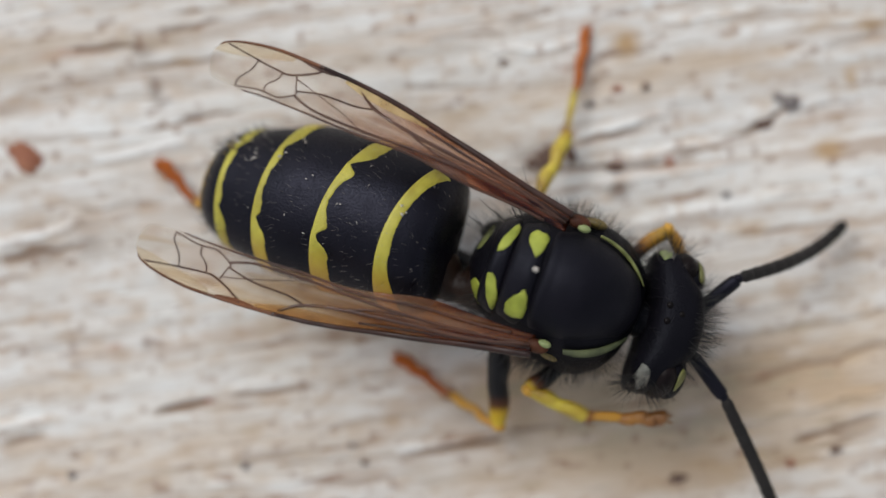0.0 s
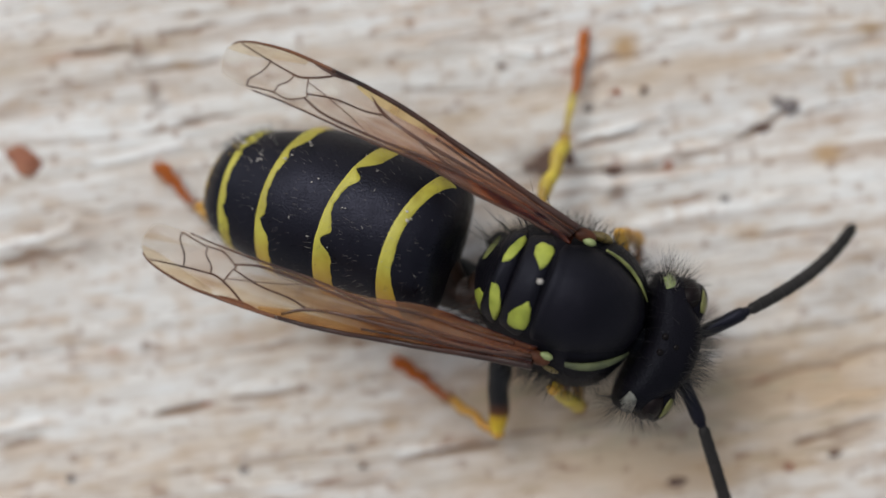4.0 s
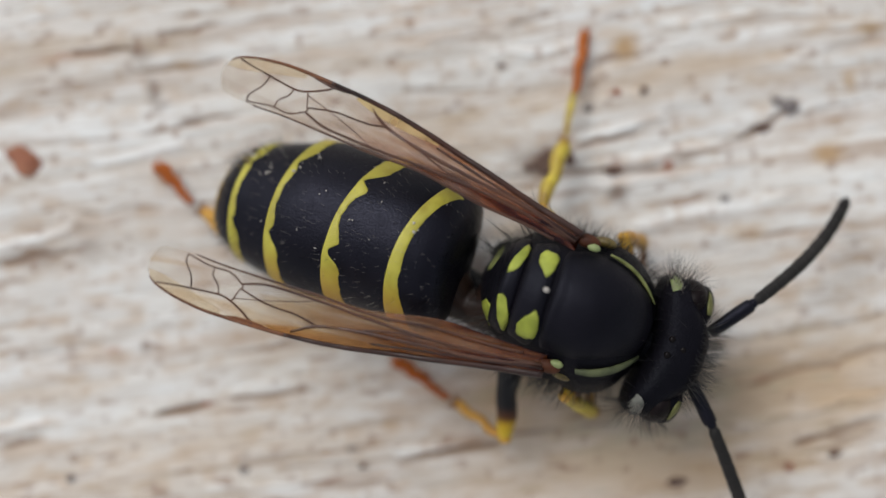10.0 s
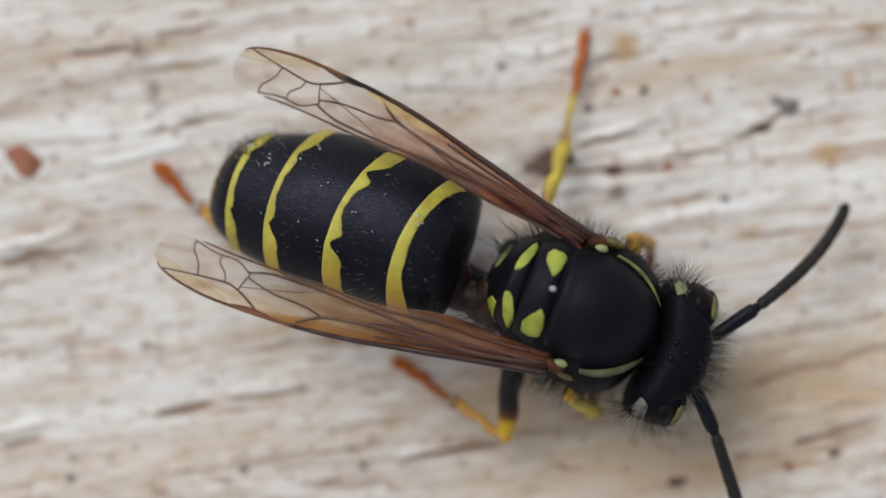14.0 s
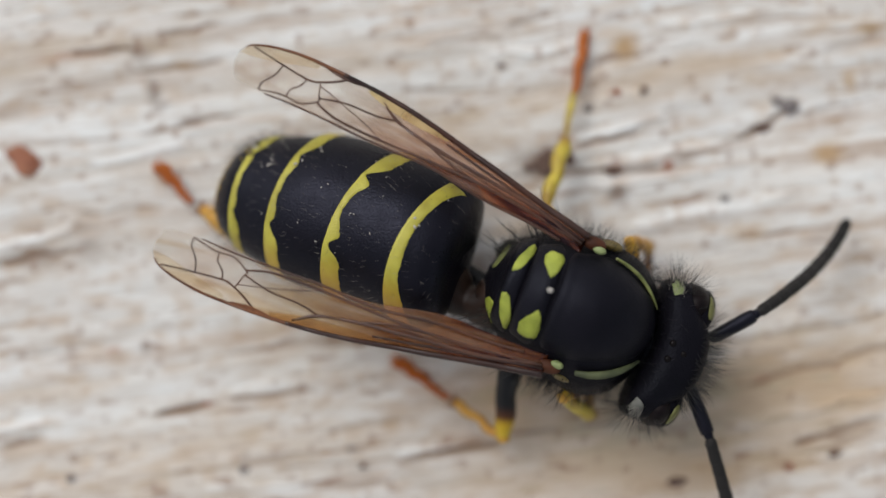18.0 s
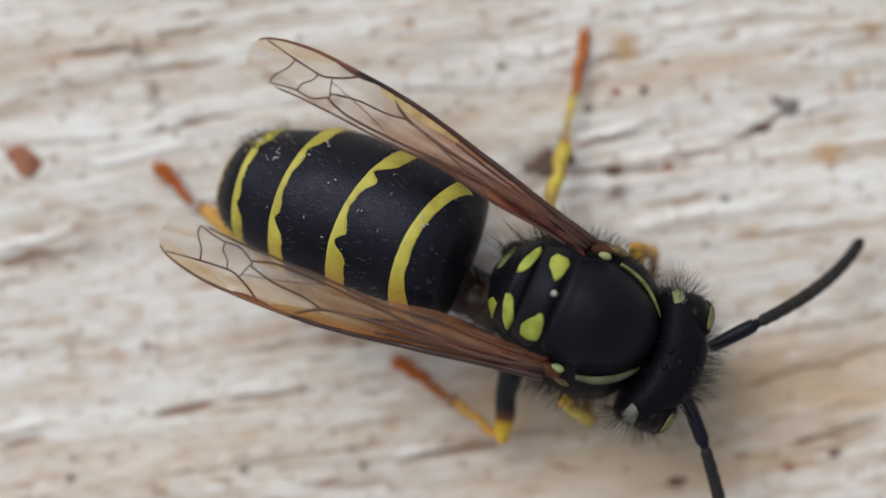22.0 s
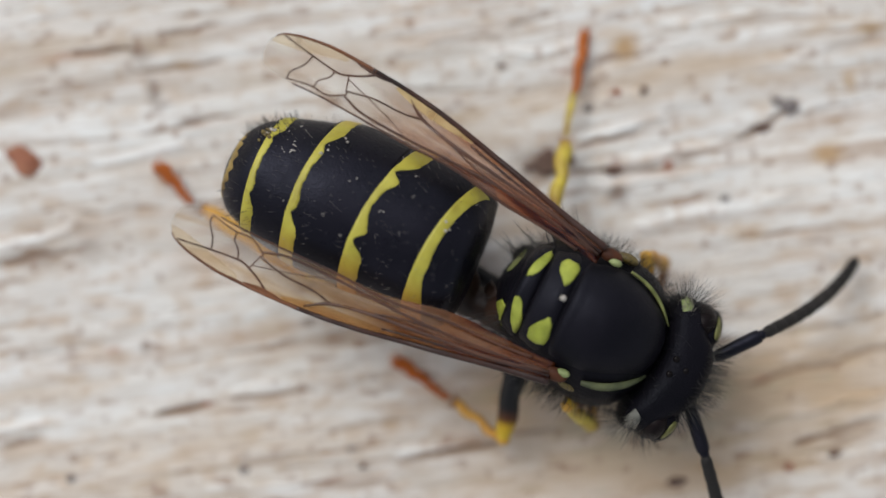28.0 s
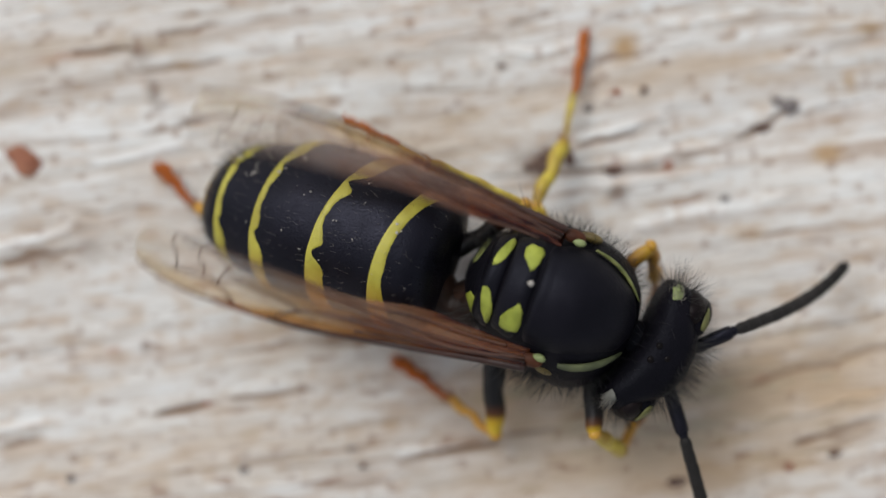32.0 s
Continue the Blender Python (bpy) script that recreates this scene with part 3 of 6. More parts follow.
SCUTUM = Loft((-0.6, 0, 1.3, 4.0, 1.1, 0.3), (-0.5, 0, 1.48, 4.0, 1.34, 0.3), (-0.15, 0, 1.6, 4.0, 1.47, 0.3), (0.5, 0, 1.66, 4.0, 1.52, 0.3),
              (1.2, 0, 1.52, 4.0, 1.36, 0.3), (1.8, 0, 1.18, 4.0, 1.02, 0.3), (2.2, 0, 0.8, 3.95, 0.66, 0.3), (2.42, 0, 0.3, 3.9, 0.3, 0.2))
part("scutum", SCUTUM.mesh(steps=44), VELVET, thorax, "smooth black domed back plate")
SCUTELLUM = Loft((-1.5, 0, 1.1, 3.9, 0.95, 0.3), (-1.42, 0, 1.3, 3.9, 1.16, 0.3), (-1.15, 0, 1.45, 3.95, 1.3, 0.3), (-0.8, 0, 1.55, 4.0, 1.36, 0.3), (-0.62, 0, 1.5, 4.0, 1.3, 0.3), (-0.54, 0, 1.4, 4.0, 1.18, 0.3))
part("scutellum", SCUTELLUM.mesh(steps=18), VELVET, thorax)
METANOTUM = Loft((-2.06, -0.04, 0.8, 3.8, 0.8, 0.3), (-2.0, -0.04, 1.05, 3.8, 1.04, 0.3), (-1.75, 0, 1.3, 3.85, 1.16, 0.3), (-1.5, 0, 1.4, 3.85, 1.12, 0.3), (-1.42, 0, 1.3, 3.85, 1.0, 0.3))
part("metanotum", METANOTUM.mesh(steps=14), VELVET, thorax)
for side in (1, -1):
    part("scutellum_spot", SCUTELLUM.spot(-0.87, side * 0.88, 0.25 if side > 0 else 0.28, 0.37 if side > 0 else 0.42, side * 0.15, 2.1, side * 0.6), LIME, thorax, "lime yellow scutellum spot")
    part("metanotum_spot", METANOTUM.spot(-1.68, side * 0.78, 0.14 if side > 0 else 0.16, 0.48 if side > 0 else 0.53, side * -0.4, 2.3), LIME, thorax, "narrow lime yellow bar")
    part("propodeum_spot", CORE.spot(-2.1 if side < 0 else -2.28, side * (1.0 if side < 0 else 0.6), 0.16 if side < 0 else 0.06, 0.42, side * -0.3, 2.4, 0, 0.02), LIME if side < 0 else STRIPE, thorax, "narrow lime yellow bar")
    # pronotal stripe: a thin curved yellow-green line round the scutum's shoulder
    bm = bmesh.new()
    loops = []
    for i in range(25):
        f = i / 24
        x = (0.72 if side > 0 else 0.75) + 1.62 * f
        y = side * ((1.66 if side > 0 else 1.74) - 0.22 * f - 0.72 * f ** 2.4)
        wd = (0.045 if side > 0 else 0.10) * math.sin(math.pi * min(1, f * 0.85 + 0.12)) ** 0.6 + 0.012
        across = Vector((0.35 + 0.5 * f, side * (1 - 0.4 * f), 0)).normalized()
        mid = Vector((x, y, CORE.top(min(x, 2.5), y * 0.93).z + 0.10))
        loops.append([mid - across * wd + Vector((0, 0, 0.03)), mid + Vector((0, 0, 0.06)), mid + across * wd, mid + across * wd * 0.8 - Vector((0, 0, 0.12)), mid - across * wd - Vector((0, 0, 0.12))])
    part("pronotal_stripe", rings(bm, loops), STRIPE if side > 0 else STRIPE_GREY, thorax, "thin yellow-green shoulder stripe")
    part("tegula", ball((0.0, side * 1.83, 4.55), (0.36, 0.2, 0.2)), TEGULA, thorax, "reddish wing-base scale")
    part("tegula_spot", ball((0.2, side * 1.7, 4.66), (0.2, 0.12, 0.12), 2), PALE, thorax, "pale green spot on the wing base")
    part("side_mark", ball((0.5, side * 1.95, 3.9), (0.34, 0.16, 0.3), 3), MARK, thorax, "dull yellow side mark")
part("dust_speck", ball((-0.72, 0.18, 5.36), (0.1, 0.085, 0.07), 2), DUST, thorax, "pale grain of dust")
roots = loft_roots(dice, CORE, 1300, -2.4, 2.3, 0.95, 2.3)
tagged(part("thorax_hair", hairs(dice, roots, 0.52, 0.4, 0.0055), HAIR, thorax, "short black bristles"), kind="stuff")

roots = loft_roots(dice, CORE, 70, -2.35, -0.8, 1.1, 1.8)
tagged(part("thorax_bristles", hairs(dice, roots, 1.15, 0.4, 0.013, (-0.4, 0, 0)), HAIR, thorax, "long stiff black bristles"), kind="stuff")

roots = [r for r in loft_roots(dice, CORE, 150, -1.0, 0.7, 1.35, 1.9) if r[0].y < 0]
tagged(part("side_bristles", hairs(dice, roots, 0.75, 0.45, 0.011, (-0.2, -0.5, 0)), HAIR, thorax, "tufts of stiff black bristles"), kind="stuff")

# abdomen, in its own frame: base joint at the origin, tail towards -x
BELLY = Loft((-7.62, -0.30, 0.2, 0.0, 0.15, 0.1), (-7.55, -0.30, 0.6, 0.0, 0.5, 0.4), (-7.32, -0.27, 1.12, 0.0, 0.9, 0.75), (-7.0, -0.24, 1.46, 0.0, 1.25, 1.0), (-6.25, -0.21, 1.82, 0.0, 1.52, 1.2),
             (-5.5, -0.18, 2.06, 0.0, 1.72, 1.4), (-4.7, -0.14, 2.25, 0.0, 1.88, 1.6), (-3.7, -0.12, 2.34, 0.0, 1.95, 1.7), (-2.2, -0.14, 2.32, 0.0, 1.98, 1.7),
             (-1.1, -0.22, 2.32, 0.0, 1.86, 1.6), (-0.4, -0.3, 2.22, 0.0, 1.56, 1.4), (-0.2, -0.3, 2.03, 0.0, 1.28, 1.2), (-0.05, -0.3, 1.68, 0.0, 0.9, 0.9), (0.03, -0.3, 1.0, 0.0, 0.45, 0.5))
abdomen = part("abdomen", BELLY.mesh(steps=70, factor=lambda x: 0.94), BLACK, wasp, "banded black and yellow abdomen")
REAR = (-1.46, -3.45, -5.50, -6.86, -7.60)
part("waist", tube([(-0.4, -1.0, -0.6), (0.25, -1.25, -0.7), (0.65, -1.25, -0.65), (1.0, -0.9, -0.6)], [0.8, 0.5, 0.46, 0.6]), WAIST, abdomen, "dark brown narrow waist")


def tergite_factor(front, rear):
    return lambda x: 0.962 + 0.04 * max(0.0, min(1.0, (front + 0.12 - x) / (front + 0.12 - rear)))


def margin(i):
    """How far a plate's hind margin runs forward towards the flanks."""
    bow, skew = ((0.72, 0.52), (0.66, 0.46), (0.55, 0.16), (0.35, 0.0), (0.0, 0.0))[i]
    return lambda a: bow * (1 - math.cos(a)) * (0.7 + 0.3 * math.cos(a)) + skew * math.sin(a)


front = 0.03
for i, rear in enumerate(REAR):
    fac, run = tergite_factor(front, rear), margin(i)
    part("tergite", BELLY.mesh(rear, min(0.03, front + 0.12), steps=26, around=72, factor=fac, shift=run if i else (lambda a: 0.3 * math.sin(a))), BLACK, abdomen, "glossy black abdominal plate")
    if i < 4:
        # yellow hind margin: scalloped front edge, wider at the flanks
        wide = (0.35, 0.21, 0.21, 0.20)[i]
        bm = bmesh.new()
        rows = []
        for j in range(181):
            a = radians(-150 + 300 * j / 180) if i else radians(-95 + 143 * j / 180)
            s = abs(math.degrees(a))
            edge = wide
            if i == 0:
                edge += 0.30 * (1 / (1 + math.exp(-(s - 48) / 8))) + 0.05 * math.exp(-((math.degrees(a) + 25) / 9) ** 2)
            else:
                g = math.degrees(a)
                # on each side: a forward spur, a round notch behind it, then a wide flange
                mid, at, spur, notch, flange = ((0, 0, 0, 0, 0), (-3, 21, 0.24, 0.08, 0.40), (-1, 23, 0.10, 0.05, 0.28), (-2, 24, 0.06, 0.03, 0.2))[i]
                q = abs(g - mid)
                edge += spur * math.exp(-((q - at) / (9 if q < at else 4)) ** 2)
                edge -= notch * math.exp(-((q - at - 7) / 3.5) ** 2)
                edge += flange / (1 + math.exp(-(q - at - 14) / 2.2))
            ragged = 0.3 if i == 0 else 0.8
            edge += ragged * (0.014 * math.sin(a * 23 + i) + 0.012 * math.sin(a * 47 + 2 * i) + 0.008 * math.sin(a * 97))
            row = []
            for k in range(7):
                f = k / 6
                x = rear + 0.03 + edge * f
                lift = 0.022 if 0 < k < 6 else -0.01
                row.append(bm.verts.new(BELLY.point(min(0.02, x + run(a)), a, lift, fac(x))))
            rows.append(row)
        for a, c in zip(rows, rows[1:]):
            for k in range(6):
                bm.faces.new((a[k], a[k + 1], c[k + 1], c[k]))
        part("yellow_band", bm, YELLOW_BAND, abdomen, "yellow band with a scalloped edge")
    front = rear
# dull amber rim round the tail, with stiff bristles and crusted dirt beside it
bm = bmesh.new()
rows = []
for j in range(61):
    a = radians(-115 + 230 * j / 60)
    rows.append([bm.verts.new(BELLY.point(-7.58 + (0.20 + 0.04 * math.sin(a * 17)) * k / 3, a, 0.03 if k in (1, 2) else -0.01)) for k in range(4)])
for a, c in zip(rows, rows[1:]):
    for k in range(3):
        bm.faces.new((a[k], a[k + 1], c[k + 1], c[k]))
part("tail_rim", bm, TAIL, abdomen, "dull amber rim of the tail")
roots = [r for r in loft_roots(dice, BELLY, 150, -7.4, -6.2, 0.5, 1.4) if r[0].y > 0 or dice.random() < 0.4]
tagged(part("tail_bristles", hairs(dice, roots, 0.3, 0.5, 0.008, (-0.5, 0, 0)), HAIR, abdomen, "stiff dark tail bristles"), kind="stuff")
for _ in range(16):
    p = BELLY.point(dice.gauss(-6.75, 0.13), dice.gauss(0.62, 0.13), 0.02)
    r = dice.uniform(0.03, 0.07)
    bm = ball((0, 0, 0), (r * dice.uniform(0.8, 1.6), r, r * 0.7), 2)
    for v in bm.verts:
        v.co = v.co * (1 + 0.8 * noise.noise(v.co * 40 + p * 7)) + p
    part("dirt_speck", bm, dice.choice((DUST, MARK, HAIR, MARK)), abdomen, "crusted dirt beside the tail")
part("tail_tip", ball((-7.28, -0.3, -0.35), (0.24, 0.6, 0.3)), YELLOW, abdomen, "yellowish tail tip")
roots = loft_roots(dice, BELLY, 420, -7.1, -0.4, 0.0, 1.9)
tagged(part("abdomen_hair", hairs(dice, roots, 0.2, 0.5, 0.004), HAIR, abdomen, "very short fine bristles"), kind="stuff")
roots = loft_roots(dice, BELLY, 380, -7.2, -0.1, 0.0, 1.5)
tagged(part("fine_hair", hairs(dice, roots, 0.2, 0.4, 0.003, (-1.3, 0, 0)), HAIR_PALE, abdomen, "fine pale hairs"), kind="stuff")
for x, a, r in ((-1.12, 0.02, 0.06), (-1.2, 0.12, 0.05), (-1.02, 0.06, 0.035), (-5.15, 0.35, 0.06), (-5.0, 0.42, 0.04), (-2.9, -0.1, 0.03), (-4.1, 0.1, 0.035), (-3.95, 0.16, 0.03), (-4.6, 0.62, 0.05), (-4.7, 0.68, 0.04)):
    p = BELLY.point(x, a, 0.03)
    bm = ball((0, 0, 0), (r, r * 0.8, r * 0.6), 2)
    for v in bm.verts:
        v.co = v.co * (0.85 + 0.8 * noise.noise(v.co * 35 + p * 7)) + p
    part("dust_speck", bm, DUST, abdomen, "pale grain of dust")
for i in range(34):
    x, a = (dice.uniform(-6.8, -0.4), dice.uniform(-1.1, 1.1)) if i < 22 else (dice.gauss(-6.1, 0.35), dice.gauss(0.45, 0.2))
    p = BELLY.point(x, a, 0.02)
    r = dice.uniform(0.01, 0.028)
    bm = ball((0, 0, 0), (r * dice.uniform(0.6, 2.8), r * 0.6, r * 0.4), 2)
    bmesh.ops.rotate(bm, verts=bm.verts, matrix=Matrix.Rotation(dice.uniform(0, 3.1), 3, "Z"))
    for v in bm.verts:
        v.co = v.co * (1 + 0.9 * noise.noise(v.co * 60 + p * 7)) + p
    part("dust_speck", bm, DUST, abdomen)

# head, in its own frame: x forward, y to the left, seen on its crown
def swap(bm):
    for v in bm.verts:
        v.co = Vector((v.co.y, v.co.x, v.co.z))
    return bm


CROWN = Loft(*[(side * y, *rest) for side in (1, -1) for y, *rest in (
    (2.06, -0.42, 0.1, 0.1, 0.1, 0.1), (1.99, -0.42, 0.30, 0.1, 0.48, 0.7), (1.75, -0.38, 0.46, 0.1, 0.84, 1.2), (1.35, -0.25, 0.60, 0.1, 1.05, 1.6),
    (0.95, -0.04, 0.76, 0.1, 1.14, 1.8), (0.5, 0.08, 0.82, 0.1, 1.18, 1.95))], (0, 0.12, 0.82, 0.1, 1.19, 2.0), square=0.72)
head = part("head", swap(CROWN.mesh(steps=48)), BLACK_MATT, wasp, "matt black head with dark eyes")
part("neck", tube([(-1.3, 0, -0.1), (-0.5, 0, 0.0)], [0.5, 0.55]), BLACK_MATT, head)
part("face", ball((0.45, 0, -0.5), (0.45, 1.2, 1.35)), BLACK_MATT, head)
for side in (1, -1):
    part("compound_eye", ball((0.06, side * 1.56, 0.08), (0.50, 0.55, 1.0), 4), EYE, head, "dark brown glossy compound eye")
    part("cheek", ball((0.36, side * 1.38, 0.0), (0.44, 0.68, 0.88), 4), BLACK_MATT, head)
    part("ocellus", ball((-0.31, 0.08 + side * 0.23, 1.22), (0.1, 0.1, 0.09), 3), LENS, head, "small glossy simple eye")
    part("temple_spot", swap(CROWN.spot(side * (1.83 if side > 0 else 1.76), -0.60, 0.24 if side > 0 else 0.33, 0.17 if side > 0 else 0.2, 0.25 * side, 1.3, 0.0, 0.03)), PALE if side > 0 else GREY, head, "pale spot behind the eye" if side > 0 else "silvery patch behind the eye")
    bm, loops = bmesh.new(), []
    for i in range(15):
        f = i / 14
        x, y, wd = 0.45 + 0.16 * f, 1.90 - 0.62 * f, 0.02 + 0.095 * math.sin(math.pi * (0.1 + 0.72 * f)) * (0.5 + f)
        z = [0.03 + 0.88 * math.sqrt(max(0.02, 1 - ((x + k - 0.36) / 0.44) ** 2 - ((y - 1.38) / 0.68) ** 2)) for k in (-wd, 0, wd)]
        loops.append([Vector((x - wd, side * y, z[0])), Vector((x, side * y, z[1] + 0.01)), Vector((x + wd, side * y, z[2])), Vector((x + wd * 0.8, side * y, z[2] - 0.1)), Vector((x - wd * 0.8, side * y, z[0] - 0.1))])
    part("eye_notch_spot", rings(bm, loops), OLIVE, head, "yellow mark in the eye notch")
    fringe = []
    for _ in range(60):
        p = CROWN.top(side * 1.82 + dice.uniform(-0.2, 0.16), -0.60 + dice.uniform(-0.2, 0.2), 0.02)
        fringe.append((Vector((p.y, p.x, p.z)), Vector((-0.3, side * 0.5, 0.6))))
    tagged(part("temple_hair", hairs(dice, fringe, 0.26, 0.35, 0.006), HAIR_PALE, head, "short silvery hairs"), kind="stuff")
part("ocellus", ball((0.07, 0.12, 1.24), (0.1, 0.1, 0.09), 3), LENS, head, "small glossy simple eye")
roots = [(Vector((p.y, p.x, p.z)), Vector((q.y, q.x, q.z))) for p, q in loft_roots(dice, CROWN, 2200, -2.05, 2.05, 0.0, 2.2)]
tagged(part("head_hair", hairs(dice, [r for r in roots if r[0].x > 0.42 or abs(r[0].y) > 1.75 or dice.random() < 0.05], 0.78, 0.42, 0.0055), HAIR, head, "short black bristles"), kind="stuff")


# antennae: an elbowed base piece and a long ringed whip
def antenna(side):
    scape = part("antenna_base", tube([(0, 0, 0), (0.25, 0, 0.02), (1.1, 0, 0.03), (1.4, 0, 0.0)], [0.15, 0.19, 0.21, 0.19]), BLACK, wasp, "black antenna base joint")
    part("pedicel", ball((1.46, 0, 0.0), (0.15, 0.15, 0.15), 2), BLACK, scape)
    sag = lambda f: side * (0.36 if side < 0 else 0.06) * (4 * f * (1 - f)) * (0.55 + 0.45 * f)
    whip = None
    for i in range(11):
        f0, f1 = i / 11, (i + 1) / 11
        x0, x1 = 4.45 * f0, 4.45 * f1 + 0.01
        r = 0.145 + 0.05 * math.sin(math.pi * min(1, 0.2 + 0.6 * f0))
        bm = tube([(x0, sag(f0), 0), ((x0 + x1) / 2, sag((f0 + f1) / 2), 0), (x1, sag(f1), 0)], [r * (0.9 if i else 0.5), r, r * (0.97 if i < 10 else 0.5)], 14, 1, 4)
        piece = part("antenna_whip" if i == 0 else "antenna_ring", bm, ANTENNA, wasp if i == 0 else whip, "black ringed antenna" if i == 0 else "")
        whip = whip or piece
    return scape, whip


antennae = {s: antenna(s) for s in (-1, 1)}


# wings, in their own frame: x from the joint to the tip, y towards the leading edge
LEAD = [(0.17, 0.16), (1.91, 0.34), (3.64, 0.57), (5.54, 0.79), (7.01, 0.87), (8.24, 0.83), (9.44, 0.75), (10.32, 0.56), (10.9, 0.31), (11.15, 0.02)]
TRAIL = [(0.16, -0.33), (1.66, -0.29), (3.39, -0.37), (4.95, -0.3), (6.47, -0.46), (7.69, -0.51), (8.98, -0.6), (10.24, -0.75), (10.91, -0.72), (11.14, -0.34)]


def spline(points, f):
    k = list(range(len(points)))
    x = f * (len(points) - 1)
    return tuple(float(curve(x, k, [p[i] for p in points])) for i in range(2))


def wing_z(x, y):
    """Pleats of the folded wing."""
    fold = math.asin(0.95 * math.sin(y * 9 + 1.3 * math.sin(x * 0.9) + 0.5 * math.sin(x * 2.1))) * 0.036
    return 0.10 * math.sin(x * 0.55) + 0.05 * math.sin(y * 5.5 + x * 0.3) + 0.025 * math.sin(x * 2.3 + y * 2) + 0.012 * math.sin(x * 6.1 + y * 9) + fold * math.exp(-x * x / 34)


def wing(side, stretch):
    bm = bmesh.new()
    grid = []
    for i in range(73):
        a, c = spline(LEAD, i / 72), spline(TRAIL, i / 72)
        row = []
        for j in range(25):
            x, y = a[0] + (c[0] - a[0]) * j / 24, a[1] + (c[1] - a[1]) * j / 24
            if side < 0:
                y -= 0.3 * (j / 24) ** 2 * math.exp(-((x - 2.8) / 2.2) ** 2)
            row.append(bm.verts.new((x * stretch, -side * y, wing_z(x, y))))
        grid.append(row)
    for a, c in zip(grid, grid[1:]):
        for j in range(24):
            bm.faces.new((a[j], a[j + 1], c[j + 1], c[j]))
    skin = part("wing", bm, MEMBRANE if side > 0 else MEMBRANE_WARM, wasp, "narrow folded smoky see-through wing with brown veins")
    mod = skin.modifiers.new("thickness", "SOLIDIFY")
    mod.thickness = 0.00001

    def vein(points, r0, r1, name="wing_vein", mat=VEIN):
        path = [(x * stretch, -side * y, wing_z(x, y) + 0.03) for x, y in points]
        part(name, tube(path, list(np.linspace(r0 * (1.0 if r0 > 0.04 else 0.7), r1 * (0.9 if r0 > 0.04 else 0.68), len(path))), 8, 0.8, 5), mat, skin)

    warm = 0.56 if side > 0 else 0.46
    vein([spline(LEAD, f) for f in np.linspace(0, warm, 14)], 0.105, 0.065, "leading_rib", VEIN_DARK)
    vein([spline(LEAD, f) for f in np.linspace(warm - 0.01, 0.95, 10)], 0.06, 0.022, "leading_rib", RIB_WARM)
    vein([spline(TRAIL, f) for f in np.linspace(0.05, 0.75, 14)], 0.05, 0.025)
    vein([(0.25, -0.1), (1.79, 0.12), (3.6, 0.16), (5.29, 0.25), (6.39, 0.42), (7.04, 0.75)], 0.065, 0.045)
    vein([(0.33, -0.11), (1.89, -0.04), (3.48, -0.06), (5.03, -0.16), (6.46, -0.31), (7.84, -0.38), (8.58, -0.25)], 0.045, 0.035)
    vein([(10.85, 0.29), (9.9, 0.24), (9.15, 0.21), (8.7, 0.37), (8.25, 0.66), (8.06, 0.84)], 0.035, 0.05)
    vein([(9.9, 0.24), (9.98, -0.13), (10.2, -0.53), (10.18, -0.7)], 0.03, 0.03)
    vein([(9.15, 0.21), (9.21, -0.04), (9.42, -0.32), (9.42, -0.51)], 0.03, 0.03)
    vein([(8.77, 0.33), (8.68, 0.09), (8.59, -0.13)], 0.03, 0.03)
    vein([(10.18, -0.7), (9.42, -0.51), (9.07, -0.51), (8.59, -0.23), (8.57, -0.1)], 0.03, 0.035)
    vein([(8.57, -0.1), (7.84, 0.15), (6.94, 0.25), (6.39, 0.42)], 0.035, 0.04)
    vein([(8.75, 0.23), (8.02, 0.09), (7.21, -0.09), (6.56, -0.3)], 0.02, 0.02)
    vein([(5.27, 0.22), (4.42, 0.02), (3.4, -0.05)], 0.04, 0.04)
    vein([(0.22, -0.01), (1.82, 0.16), (3.32, 0.31), (4.86, 0.51)], 0.05, 0.03, "wing_vein", VEIN_DARK)
    vein([(0.41, -0.13), (2.18, 0), (3.54, 0.05), (4.64, 0.1)], 0.03, 0.02)
    # amber front cells beside the leading rib
    for name, f0, f1, w in (("amber_cell", 0.29, 0.48, 0.27) if side > 0 else ("amber_cell", 0.27, 0.5, 0.30), ("wing_spot", 0.50, 0.60, 0.11), ("tip_cell", 0.62, 0.95, 0.4)):
        bm = bmesh.new()
        rows = []
        for i in range(21):
            f = f0 + (f1 - f0) * i / 20
            x, y = spline(LEAD, f)
            ww = w * math.sin(math.pi * (0.08 + 0.84 * i / 20)) ** 0.7
            rows.append([bm.verts.new((x * stretch + k * 0.02, -side * (y - 0.03 - ww * k / 3), wing_z(x, y) + 0.02)) for k in range(4)])
        for a, c in zip(rows, rows[1:]):
            for k in range(3):
                bm.faces.new((a[k], a[k + 1], c[k + 1], c[k]))
        part(name, bm, {"amber_cell": AMBER_FILM if side > 0 else AMBER_DEEP, "tip_cell": CREAM_FILM, "wing_spot": VEIN if side > 0 else RIB_WARM}[name], skin)
    return skin


wings = {1: wing(1, 1.0), -1: wing(-1, 1.035)}


